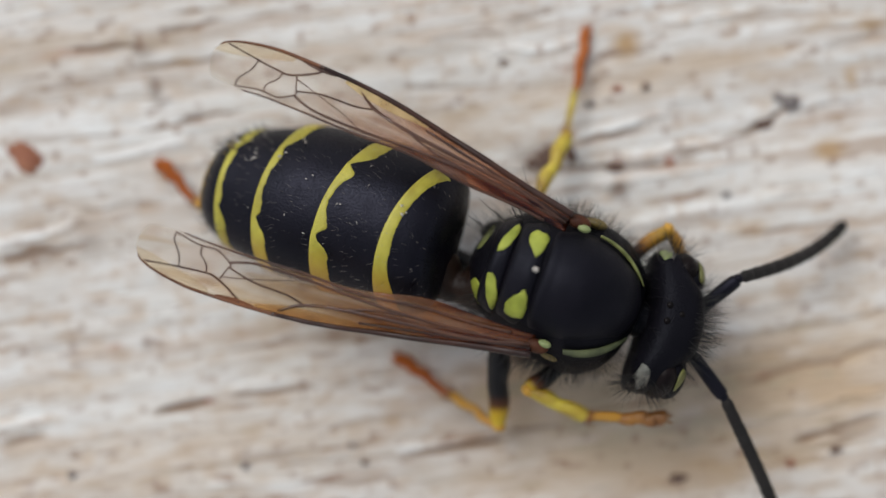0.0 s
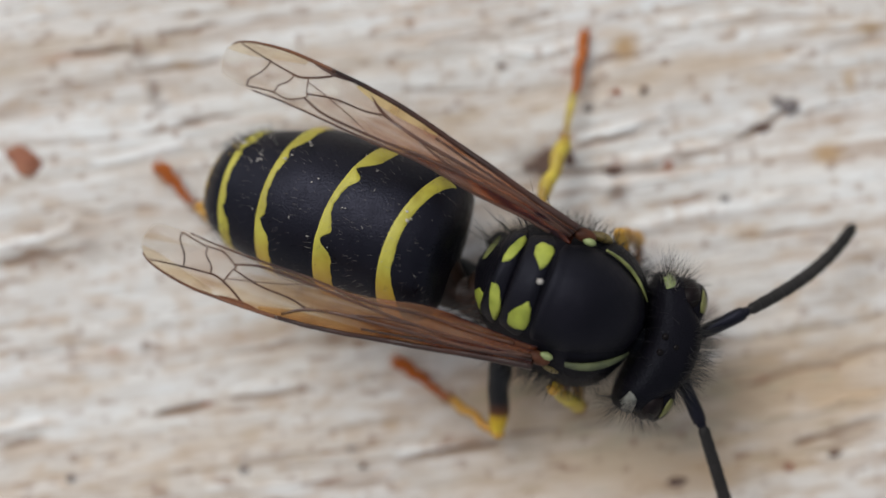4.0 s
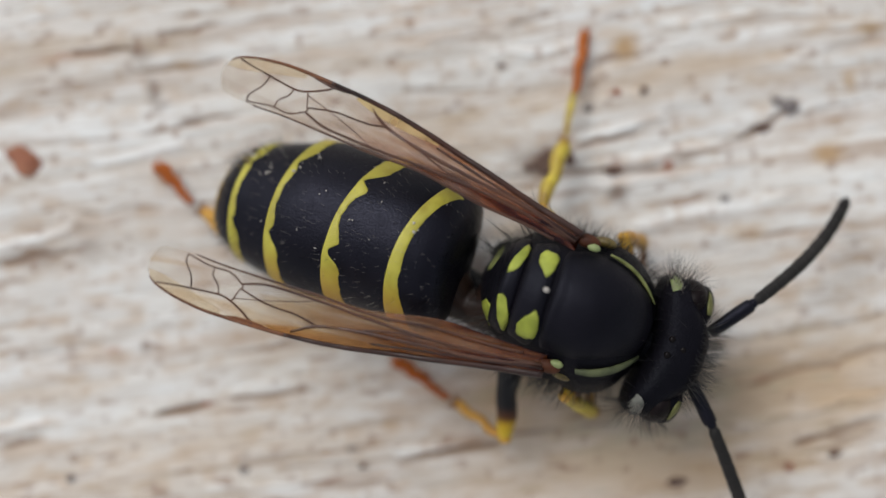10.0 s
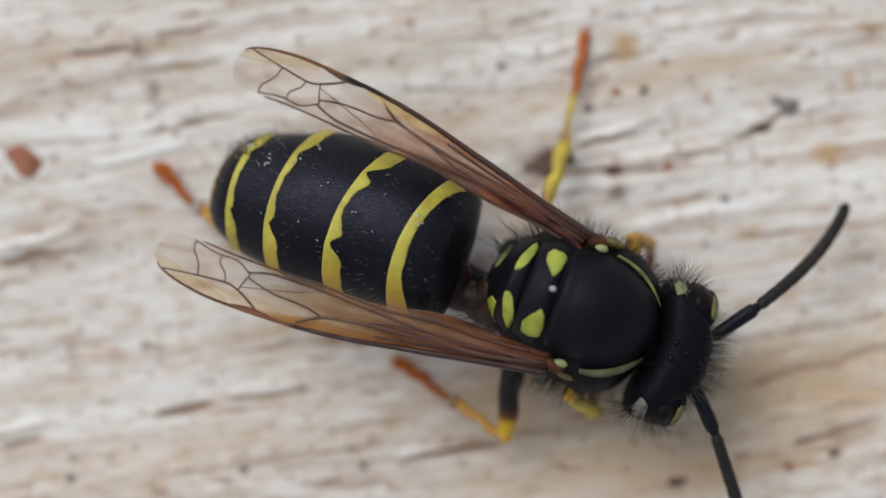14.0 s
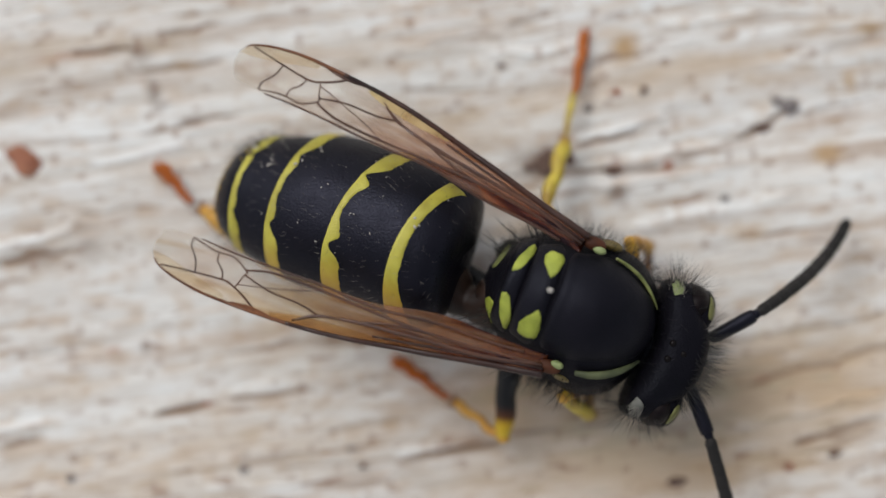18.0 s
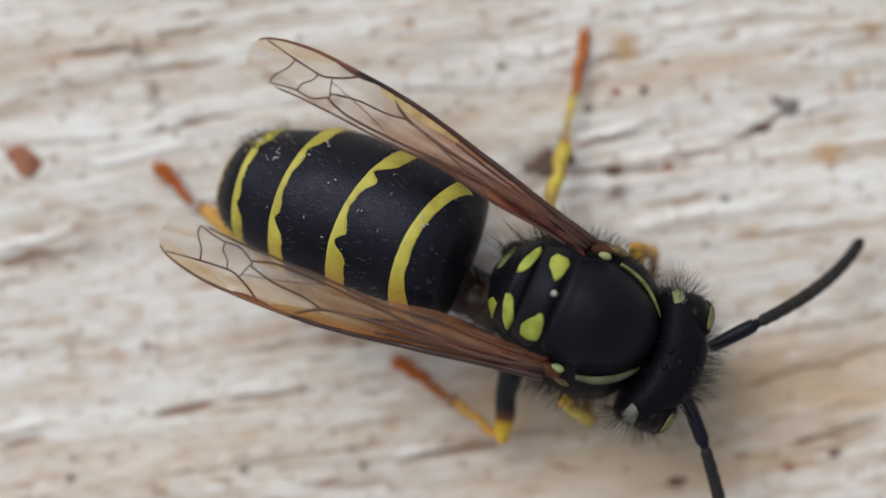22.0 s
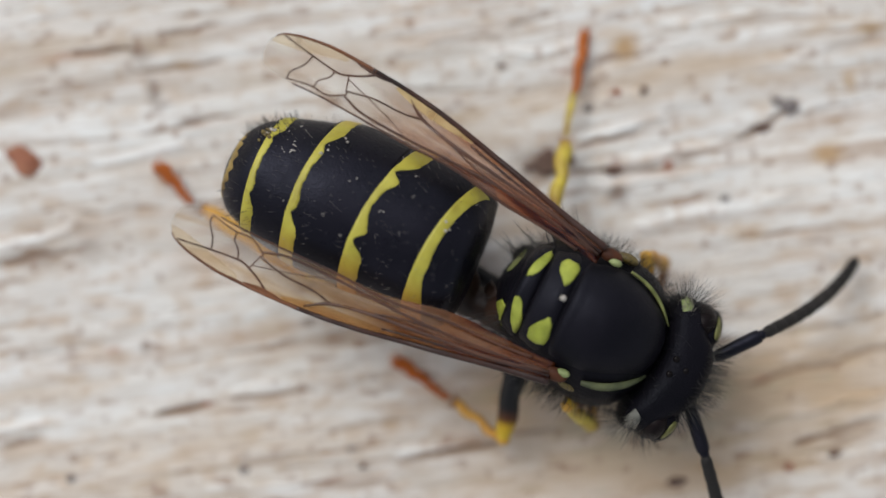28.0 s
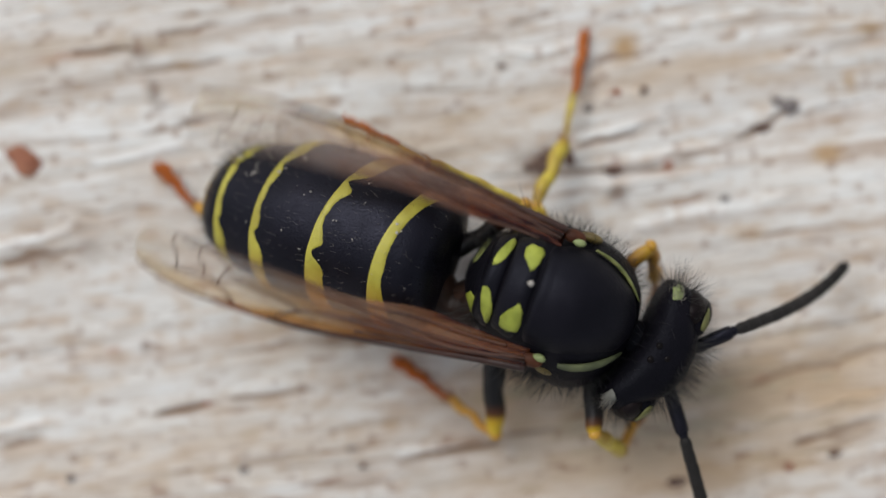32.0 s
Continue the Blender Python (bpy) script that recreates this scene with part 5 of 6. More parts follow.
    head_rows = [
        (0, pose(0.003353, -0.000117, 0.003, -14, 10, 4.2)),
        (0.2, pose(0.003321, -0.000165, 0.003, -7, 10, 1.82)),
        (0.5, pose(0.003273, -0.000235, 0.003, 5, 10, -1.47)),
        (0.7, pose(0.003243, -0.000264, 0.003, 2, 10, -1.63)),
        (1, pose(0.003197, -0.000306, 0.003, -4, 10, -1.87)),
        (1.2, pose(0.003159, -0.000383, 0.003, -4, 10, -2.69)),
        (1.5, pose(0.003105, -0.000505, 0.003, -3, 10, -4.04)),
        (2, pose(0.003246, -0.00019, 0.003, -11, 10, 9.18)),
        (2.2, pose(0.00325, -0.000227, 0.003, -9, 10, 6.45)),
        (2.5, pose(0.003262, -0.000281, 0.003, -5, 10, 2.46)),
        (2.7, pose(0.003273, -0.000314, 0.003, -3, 10, 2.17)),
        (3, pose(0.003292, -0.000365, 0.003, 0, 10, 1.74)),
        (3.5, pose(0.003237, -0.00034, 0.003, 0, 10, 1.66)),
        (5.5, pose(0.003269, -0.000321, 0.003, 0, 10, 0.34)),
        (6, pose(0.003243, -0.000314, 0.003, 0, 10, -0.41)),
        (6.5, pose(0.003224, -0.000309, 0.003, 0, 10, 0.77)),
        (7, pose(0.003227, -0.000246, 0.003, 0, 10, 1.86)),
        (7.5, pose(0.003203, -0.00024, 0.003, 0, 10, 5.97)),
        (7.7, pose(0.003218, -0.000102, 0.003, -3, 10, 7.11)),
        (8, pose(0.003246, 0.000104, 0.003, -7, 10, 8.83)),
        (8.5, pose(0.003186, -0.000285, 0.003, 0, 10, -1.95)),
        (9, pose(0.003175, -0.000345, 0.003, 0, 10, -0.83)),
        (9.5, pose(0.003182, -0.000277, 0.003, 0, 10, -0.32)),
        (10, pose(0.003181, -0.000373, 0.003, 0, 10, -0.82)),
        (10.5, pose(0.003156, -0.000328, 0.003, 0, 10, 0.29)),
        (11, pose(0.003201, -0.000316, 0.003, 0, 10, -0.5)),
        (11.5, pose(0.003179, -0.000368, 0.003, 0, 10, 0.43)),
        (12, pose(0.003113, -0.000392, 0.003, 0, 10, 0.01)),
        (12.5, pose(0.003141, -0.000337, 0.003, 0, 10, 0.34)),
        (13, pose(0.00315, -0.000343, 0.003, 0, 10, 0.83)),
        (13.5, pose(0.00317, -0.000357, 0.003, 0, 10, 0.15)),
        (14, pose(0.003174, -0.0004, 0.003, 0, 10, 0.62)),
        (14.5, pose(0.003161, -0.00038, 0.003, 0, 10, 0.01)),
        (16.5, pose(0.00312, -0.000348, 0.003, 0, 10, 0.82)),
        (17, pose(0.003094, -0.000342, 0.003, 0, 10, 1.8)),
        (17.5, pose(0.003099, -0.000299, 0.003, 0, 10, 1.69)),
        (18, pose(0.003152, -0.000316, 0.003, 0, 10, 0.75)),
        (18.5, pose(0.003139, -0.000312, 0.003, 0, 10, 1.81)),
        (19, pose(0.003136, -0.000268, 0.003, 0, 10, 1.32)),
        (19.5, pose(0.003105, -0.00035, 0.003, 0, 10, 0.88)),
        (20, pose(0.003089, -0.00035, 0.003, 0, 10, 0.6)),
        (20.5, pose(0.003084, -0.000337, 0.003, 0, 10, 0.6)),
        (21, pose(0.003091, -0.00035, 0.003, 0, 10, 0.75)),
        (21.5, pose(0.003051, -0.000332, 0.003, 0, 10, 1.61)),
        (22, pose(0.003047, -0.000359, 0.003, 0, 10, 0.5)),
        (22.5, pose(0.003067, -0.000326, 0.003, 0, 10, 0.3)),
        (23, pose(0.003, -0.000338, 0.003, 0, 10, 0.65)),
        (23.5, pose(0.003028, -0.000328, 0.003, 0, 10, 0.92)),
        (24, pose(0.003073, -0.000301, 0.003, 0, 10, 0.76)),
        (24.5, pose(0.003004, -0.000372, 0.003, 0, 10, -0.11)),
        (25, pose(0.002979, -0.000342, 0.003, 0, 10, 0.62)),
        (25.5, pose(0.003062, -0.000324, 0.003, 0, 10, 0.18)),
        (27.5, pose(0.002968, -0.000342, 0.003, 0, 10, -0.68)),
        (28, pose(0.003004, -0.00032, 0.003, 0, 10, -0.45)),
        (28.5, pose(0.003118, -0.000112, 0.003, -10, 10, 3.89)),
        (29, pose(0.003259, -0.000057, 0.003, 4, 10, 1.17)),
        (29.2, pose(0.003254, -0.000253, 0.003, 7, 10, -2.22)),
        (29.5, pose(0.003236, -0.00055, 0.003, 10, 10, -7.67)),
        (29.8, pose(0.003235, -0.000573, 0.003, 2, 10, -9.89)),
        (30, pose(0.003234, -0.00059, 0.003, -3, 10, -11.45)),
        (30.5, pose(0.003266, -0.000603, 0.003, -16, 10, -4.22)),
        (31, pose(0.003337, 0.000047, 0.003, -18, 10, 10.56)),
        (31.3, pose(0.003344, -0.000085, 0.003, -3, 10, 2.54)),
        (31.5, pose(0.003345, -0.000171, 0.003, 8, 10, -2.55)),
        (32, pose(0.003322, -0.000489, 0.003, 5, 10, -12.97)),
    ]
    walk(head, head_rows)
    heads = dict(head_rows)

    # wings: time, turn of the left and of the right wing
    turns = [
        (0, 0.33, 0.29),
        (0.5, 0.63, 0.85),
        (1, 0.01, -0.73),
        (1.5, -0.57, -0.58),
        (2, 0.03, 0.02),
        (2.5, 1.16, 0.54),
        (3, 0.04, -0.45),
        (3.5, -0.24, 0),
        (5.5, 0.41, 0.18),
        (6, 0, 0),
        (6.5, 0.19, -0.37),
        (7, 0.22, 0.19),
        (7.5, -0.39, -0.16),
        (8, 0.06, 0.4),
        (8.5, -1.33, -0.41),
        (9, -0.98, -0.53),
        (9.5, -1.06, -0.51),
        (10, -1.51, -0.71),
        (10.5, -1.41, -0.77),
        (11, -1.3, -0.46),
        (11.5, -1.09, -0.37),
        (12, -1.28, -0.66),
        (12.5, -1.2, -0.61),
        (13, -1.19, -0.38),
        (13.5, -1.18, -0.63),
        (14, -1.32, -0.84),
        (14.5, -1.61, -0.77),
        (16.5, -1.09, -0.54),
        (17, -1.27, -0.89),
        (17.5, -0.85, -0.54),
        (18, -1.22, -0.63),
        (18.5, -1.28, -0.82),
        (19, -1.04, -0.42),
        (19.5, -1.06, -0.7),
        (20, -0.85, -0.45),
        (20.5, -0.65, -0.49),
        (21, -0.68, -0.34),
        (21.5, -0.63, -0.48),
        (22, -0.93, -0.73),
        (22.5, -0.76, -0.33),
        (23, -0.7, -0.53),
        (23.5, -0.62, -0.27),
        (24, -0.47, -0.16),
        (24.5, -0.55, -1.02),
        (25, -0.69, -0.56),
        (25.5, -0.39, -0.43),
        (27.5, -0.98, -0.5),
        (28, -0.44, -0.85),
        (28.5, -1.26, 0.07),
        (29, 0.74, 1.16),
        (29.5, -0.64, 0.29),
        (30, -0.64, -0.08),
        (30.5, -0.3, 0.63),
        (31, 0.89, -3.02),
        (31.5, 1.15, 0.77),
        (31.8, 1.65, 0.77),
        (31.9, 2.65, 0.27),
        (31.967, 2.6, 0.9),
        (32, 7.0, -1.3),
    ]
    for side, at, angle in ((1, (-0.000083, 0.001749), 172.64), (-1, (0.000081, -0.001918), -175.59)):
        rows = []
        for t, left, right in turns:
            rows.append((t, pose(at[0], at[1], 0.00465, side * 10, -2, angle + (left if side > 0 else right))))
        walk(wings[side], rows)

    # antennae: time, left elbow, left tip with its height, right elbow, right tip
    feel = [
        (0, 4.85, 1.84, 7.22, 4.19, 0.9, 5.56, -1.51, 8.53, -4.6),
        (0.5, 5.27, 1.56, 7.39, 4.39, 0.9, 5.06, -2.01, 7.72, -5.36),
        (1, 5.09, 1.46, 7.05, 3.64, 0.9, 4.97, -2.14, 7.87, -5.28),
        (1.5, 5.31, 0.95, 8.01, 3.25, 0.9, 4.62, -2.12, 6.41, -6),
        (2, 4.85, 1.68, 6.86, 4.14, 0.9, 5.15, -1.54, 8.11, -4.64),
        (2.5, 5.02, 1.55, 6.98, 4.19, 0.9, 4.95, -1.63, 7.49, -5.07),
        (3, 5.06, 1.48, 6.93, 4.42, 0.9, 5.11, -1.94, 7.74, -5.32),
        (3.5, 5.08, 1.47, 7.23, 4.91, 1.46, 5.05, -1.97, 7.64, -5.37),
        (5.5, 5.16, 1.47, 7.36, 4.67, 1.12, 5.13, -2.08, 7.78, -5.44),
        (6, 5.1, 1.46, 7.44, 4.53, 1.09, 5.09, -2.06, 7.74, -5.42),
        (6.5, 5.07, 1.44, 7.24, 4.41, 0.9, 5.07, -2.05, 7.72, -5.41),
        (7, 5.07, 1.55, 7.16, 4.79, 1.07, 5.1, -1.99, 7.77, -5.33),
        (7.5, 5, 1.65, 7.14, 4.81, 1.01, 5.23, -1.83, 8.19, -4.92),
        (7.7, 4.57, 1.75, 5.57, 3.91, 1.74, 5.74, -1.62, 8.47, -4.4),
        (8, 4.88, 1.84, 6.16, 5.64, 1.38, 5.27, -1.35, 8.2, -4.47),
        (8.5, 5.09, 1.63, 6.87, 5.17, 1.27, 4.9, -1.96, 7.31, -5.49),
        (9, 5.06, 1.68, 6.7, 5.13, 1.02, 4.95, -1.97, 7.56, -5.36),
        (9.5, 5.03, 1.61, 6.75, 5.08, 1.12, 4.99, -2.03, 7.69, -5.35),
        (10, 5.04, 1.63, 6.8, 5.3, 1.51, 4.99, -2.06, 7.63, -5.43),
        (10.5, 5.01, 1.62, 6.7, 5.38, 1.62, 5.01, -2.09, 7.7, -5.42),
        (11, 5.06, 1.65, 6.84, 5.34, 1.58, 5, -2.02, 7.76, -5.3),
        (11.5, 4.99, 1.65, 6.67, 5.49, 1.8, 5.04, -2.07, 7.81, -5.33),
        (12, 4.91, 1.58, 6.67, 5.51, 2.19, 4.96, -2.07, 7.72, -5.33),
        (12.5, 4.99, 1.62, 6.69, 5.28, 1.41, 4.99, -2.13, 7.79, -5.36),
        (13, 5.01, 1.71, 6.71, 5.59, 1.93, 5.01, -2.02, 7.6, -5.43),
        (13.5, 5, 1.65, 6.79, 5.29, 1.47, 5.01, -2.1, 7.76, -5.39),
        (14, 4.96, 1.63, 6.55, 5.3, 1.35, 5.03, -2.13, 7.61, -5.55),
        (14.5, 4.95, 1.66, 6.54, 5.49, 1.7, 5.02, -2.12, 7.6, -5.54),
        (16.5, 4.96, 1.67, 6.64, 5.36, 1.47, 4.96, -2.1, 7.51, -5.54),
        (17, 4.94, 1.64, 6.59, 5.38, 1.54, 4.97, -2.16, 7.44, -5.66),
        (17.5, 4.95, 1.67, 6.55, 5.35, 1.37, 4.96, -2.11, 7.51, -5.55),
        (18, 5.05, 1.61, 6.74, 5.08, 1.08, 5, -2.12, 7.51, -5.59),
        (18.5, 4.94, 1.63, 6.47, 5.12, 1.01, 4.98, -2.13, 7.39, -5.66),
        (19, 5, 1.68, 6.67, 5.34, 1.38, 4.99, -2.09, 7.46, -5.58),
        (19.5, 4.97, 1.64, 6.77, 5.12, 1.18, 5, -2.18, 7.52, -5.64),
        (20, 4.97, 1.61, 6.79, 4.98, 1.03, 4.96, -2.17, 7.6, -5.53),
        (20.5, 4.98, 1.64, 6.84, 5.04, 1.12, 4.95, -2.12, 7.69, -5.41),
        (21, 4.98, 1.6, 6.93, 5.05, 1.28, 4.99, -2.14, 7.6, -5.53),
        (21.5, 4.94, 1.68, 6.89, 4.95, 1, 4.97, -2.09, 7.58, -5.49),
        (22, 4.97, 1.63, 6.97, 5.04, 1.26, 4.95, -2.15, 7.56, -5.54),
        (22.5, 5.03, 1.63, 7.16, 4.64, 0.9, 4.97, -2.13, 7.75, -5.38),
        (23, 4.94, 1.63, 7.01, 4.78, 0.94, 4.9, -2.12, 7.49, -5.52),
        (23.5, 4.94, 1.67, 6.91, 5.05, 1.18, 4.94, -2.11, 7.38, -5.62),
        (24, 4.97, 1.67, 7.1, 4.6, 0.9, 4.99, -2.04, 7.62, -5.42),
        (24.5, 4.94, 1.52, 7.01, 4.36, 0.9, 4.88, -2.16, 7.52, -5.53),
        (25, 4.9, 1.6, 6.87, 4.55, 0.9, 4.86, -2.12, 7.56, -5.43),
        (25.5, 5.01, 1.57, 7.09, 4.31, 0.9, 4.96, -2.11, 7.84, -5.27),
        (27.5, 4.82, 1.62, 6.39, 4.66, 0.9, 4.84, -2.16, 7.63, -5.41),
        (28, 4.89, 1.67, 6.5, 4.6, 0.9, 4.86, -2.11, 7.59, -5.41),
        (28.5, 4.85, 1.92, 6.74, 4.77, 0.9, 5.13, -1.69, 8.11, -4.77),
        (29, 5.25, 1.66, 8.03, 5.13, 3.06, 4.85, -1.81, 7.58, -5.11),
        (29.5, 5.22, 0.7, 7.45, 4.35, 2.08, 4.57, -2.02, 6.64, -5.77),
        (30, 5.52, 1.08, 7.76, 3.18, 0.9, 4.71, -2.05, 7.43, -5.34),
        (30.5, 5.08, 1.45, 7.58, 3.16, 0.9, 5.25, -2.29, 7.28, -6.06),
        (31, 4.7, 2.04, 6.52, 5.18, 0.9, 5.53, -1.21, 8.49, -4.3),
        (31.5, 5.28, 1.7, 7.29, 4.71, 0.9, 5.11, -1.83, 7.85, -5.11),
        (32, 5.2, 0.84, 7.78, 3.75, 1.14, 4.84, -2.45, 7.26, -5.98),
    ]
    rows = {1: ([], []), -1: ([], [])}
    for t, ex, ey, tx, ty, tz, fx, fy, sx, sy in feel:
        for side, elbow, tip in ((-1, (ex, ey, 3.3), (tx, ty, tz)), (1, (fx, fy, 3.2), (sx, sy, 2.0))):
            base = heads[t] @ Vector((0.00062, -side * 0.00046, 0.0002)) / MM
            way = (Vector(elbow) - base).normalized()
            m = aim(Vector(elbow) - way * 1.5, elbow)
            rows[side][0].append((t, m))
            joint = m @ Vector((0.0015, 0, 0)) / MM
            rows[side][1].append((t, aim(joint, Vector((tip[0], tip[1], tip[2])))))
    for side in (1, -1):
        walk(antennae[side][0], rows[side][0])
        walk(antennae[side][1], rows[side][1])

    # front legs: time, knee, ankle, tip
    groom = {
        "front_right": ((1.6, -1.2, 2.5), 3.0, [
        (0, 0.24, -3.12, 2.38, -3.3, 4.34, -2.59),
        (0.2, 1.64, -2.82, 3.26, -2.28, 4.7, -2.35),
        (0.4, 1.69, -2.88, 3.37, -2.39, 4.27, -1.7),
        (0.5, 1.22, -2.89, 2.66, -2.88, 3.86, -2.24),
        (0.7, 1.43, -2.72, 2.21, -2.74, 2.71, -2.31),
        (1, 0.43, -2.95, 2.01, -2.9, 2.54, -2.3),
        (1.2, 0.3, -2.98, 1.9, -3.23, 2.25, -2.66),
        (1.5, 0.54, -2.87, 1.69, -3.09, 2.04, -2.37),
        (1.7, 0.42, -2.98, 1.43, -2.9, 1.56, -2.52),
        (2, 0.36, -2.91, 2, -3.07, 2.78, -2.03),
        (2.2, 1.84, -3.06, 2.66, -2.64, 2.51, -1.96),
        (2.5, 1.09, -2.69, 2.03, -3.14, 2.02, -2.3),
        (2.7, 1.1, -2.89, 2.29, -2.91, 2.28, -2.41),
        (3, 1.01, -2.95, 2.04, -3.14, 2.01, -2.48),
        (3.2, 1.03, -3.06, 2.14, -3.12, 1.99, -2.52),
        (3.5, 0.76, -2.54, 1.76, -2.76, 1.4, -2.06),
        (5.5, 0.76, -2.54, 1.76, -2.76, 1.4, -2.06),
        (6, 0.76, -2.54, 1.76, -2.76, 1.4, -2.06),
        (6.5, 0.76, -2.54, 1.76, -2.76, 1.4, -2.06),
        (7, 0.76, -2.54, 1.76, -2.76, 1.4, -2.06),
        (7.5, 0.76, -2.54, 1.76, -2.76, 1.4, -2.06),
        (7.7, 1.43, -3.13, 2.15, -2.97, 2.49, -2.54),
        (8, 1.39, -2.63, 2.33, -3.17, 2.71, -2.31),
        (8.5, 0.76, -2.54, 1.76, -2.76, 1.4, -2.06),
        (9, 0.76, -2.54, 1.76, -2.76, 1.4, -2.06),
        (9.5, 0.76, -2.54, 1.76, -2.76, 1.4, -2.06),
        (10, 0.76, -2.54, 1.76, -2.76, 1.4, -2.06),
        (10.5, 0.76, -2.54, 1.76, -2.76, 1.4, -2.06),
        (11, 0.76, -2.54, 1.76, -2.76, 1.4, -2.06),
        (11.5, 0.76, -2.54, 1.76, -2.76, 1.4, -2.06),
        (12, 0.76, -2.54, 1.76, -2.76, 1.4, -2.06),
        (12.5, 0.76, -2.54, 1.76, -2.76, 1.4, -2.06),
        (13, 0.76, -2.54, 1.76, -2.76, 1.4, -2.06),
        (13.5, 0.76, -2.54, 1.76, -2.76, 1.4, -2.06),
        (14, 0.76, -2.54, 1.76, -2.76, 1.4, -2.06),
        (14.5, 0.76, -2.54, 1.76, -2.76, 1.4, -2.06),
        (16.5, 0.76, -2.54, 1.76, -2.76, 1.4, -2.06),
        (17, 0.76, -2.54, 1.76, -2.76, 1.4, -2.06),
        (17.5, 0.76, -2.54, 1.76, -2.76, 1.4, -2.06),
        (18, 0.76, -2.54, 1.76, -2.76, 1.4, -2.06),
        (18.5, 0.76, -2.54, 1.76, -2.76, 1.4, -2.06),
        (19, 0.76, -2.54, 1.76, -2.76, 1.4, -2.06),
        (19.5, 0.76, -2.54, 1.76, -2.76, 1.4, -2.06),
        (20, 0.76, -2.54, 1.76, -2.76, 1.4, -2.06),
        (20.5, 0.76, -2.54, 1.76, -2.76, 1.4, -2.06),
        (21, 0.76, -2.54, 1.76, -2.76, 1.4, -2.06),
        (21.5, 0.76, -2.54, 1.76, -2.76, 1.4, -2.06),
        (22, 0.76, -2.54, 1.76, -2.76, 1.4, -2.06),
        (22.5, 0.76, -2.54, 1.76, -2.76, 1.4, -2.06),
        (23, 0.76, -2.54, 1.76, -2.76, 1.4, -2.06),
        (23.5, 0.76, -2.54, 1.76, -2.76, 1.4, -2.06),
        (24, 0.76, -2.54, 1.76, -2.76, 1.4, -2.06),
        (24.5, 0.76, -2.54, 1.76, -2.76, 1.4, -2.06),
        (25, 0.76, -2.54, 1.76, -2.76, 1.4, -2.06),
        (25.5, 0.76, -2.54, 1.76, -2.76, 1.4, -2.06),
        (27.5, 0.76, -2.54, 1.76, -2.76, 1.4, -2.06),
        (28, 0.76, -2.54, 1.76, -2.76, 1.4, -2.06),
        (28.5, 0.76, -2.54, 1.76, -2.76, 1.4, -2.06),
        (29, 1.85, -2.94, 3.43, -2.71, 4.37, -1.97),
        (29.2, 2.73, -2.32, 4.09, -1.96, 4.64, -1.4),
        (29.4, 2.11, -2.84, 3.97, -2.37, 4.46, -1.87),
        (29.5, 2.09, -3.48, 3.59, -2.69, 4.03, -1.98),
        (29.7, 1.14, -3.48, 2.51, -3.16, 2.95, -2.65),
        (30, 0.68, -3.2, 2.51, -3.18, 4.86, -2.27),
        (30.5, 1.43, -3.12, 2.61, -3.22, 3.74, -2.68),
        (30.6, 0.72, -3.24, 2.76, -2.66, 3.24, -2.16),
        (30.8, 1, -3.33, 2.49, -3.06, 2.99, -2.6),
        (31, 0.97, -2.88, 2.97, -2.56, 3.29, -1.83),
        (31.2, 1.48, -3.05, 2.56, -2.9, 3.03, -2.37),
        (31.4, 1.95, -3.2, 3.41, -2.87, 3.79, -2.33),
        (31.5, 1.65, -3.05, 3.16, -2.87, 3.57, -2.34),
        (31.6, 2.01, -3.19, 4.53, -2.47, 4.83, -2.06),
        (31.7, 2.23, -3.28, 4.24, -2.76, 4.61, -2.18),
        (31.8, 2.45, -3.15, 3.84, -2.86, 4.14, -2.21),
        (32, 2.48, -3.25, 3.45, -3.48, 3.57, -2.46),
        ]),
        "front_left": ((1.6, 1.2, 2.4), 2.6, [
        (0, 2.55, 2.51, 3.64, 1.53, 3.55, 0.2),
        (0.5, 0.99, 2.27, 1.65, 2.35, 1.88, 1.41),
        (1, 0.99, 2.27, 1.66, 2.34, 1.88, 1.40),
        (1.5, 0.99, 2.27, 1.66, 2.34, 1.88, 1.41),
        (2, 2.07, 2.5, 3.74, 1.66, 5.42, -0.72),
        (2.2, 2.26, 2.19, 3.03, 1.89, 3.12, 0.78),
        (2.5, 1.66, 2.12, 2.4, 1.74, 2.5, 0.71),
        (3, 0.99, 2.27, 1.66, 2.34, 1.88, 1.41),
        (3.5, 0.99, 2.27, 1.66, 2.34, 1.88, 1.40),
        (5.5, 0.99, 2.27, 1.66, 2.34, 1.88, 1.40),
        (6, 0.99, 2.27, 1.66, 2.34, 1.88, 1.40),
        (6.5, 0.99, 2.27, 1.66, 2.34, 1.89, 1.40),
        (7, 0.99, 2.27, 1.66, 2.34, 1.88, 1.40),
        (7.5, 1.12, 2.4, 3, 2.23, 3.33, 1.23),
        (7.7, 2.59, 2.32, 3.16, 1.83, 3.21, 0.72),
        (8, 0.99, 2.27, 1.65, 2.34, 1.88, 1.41),
        (8.5, 1, 2.27, 1.66, 2.34, 1.89, 1.40),
        (9, 1, 2.27, 1.66, 2.34, 1.89, 1.40),
        (9.5, 1, 2.27, 1.66, 2.34, 1.89, 1.40),
        (10, 1, 2.27, 1.66, 2.34, 1.89, 1.40),
        (10.5, 1, 2.27, 1.66, 2.34, 1.89, 1.40),
        (11, 0.99, 2.27, 1.66, 2.34, 1.89, 1.40),
        (11.5, 1, 2.27, 1.66, 2.34, 1.89, 1.40),
        (12, 1, 2.27, 1.66, 2.34, 1.89, 1.40),
        (12.5, 1, 2.27, 1.66, 2.34, 1.89, 1.40),
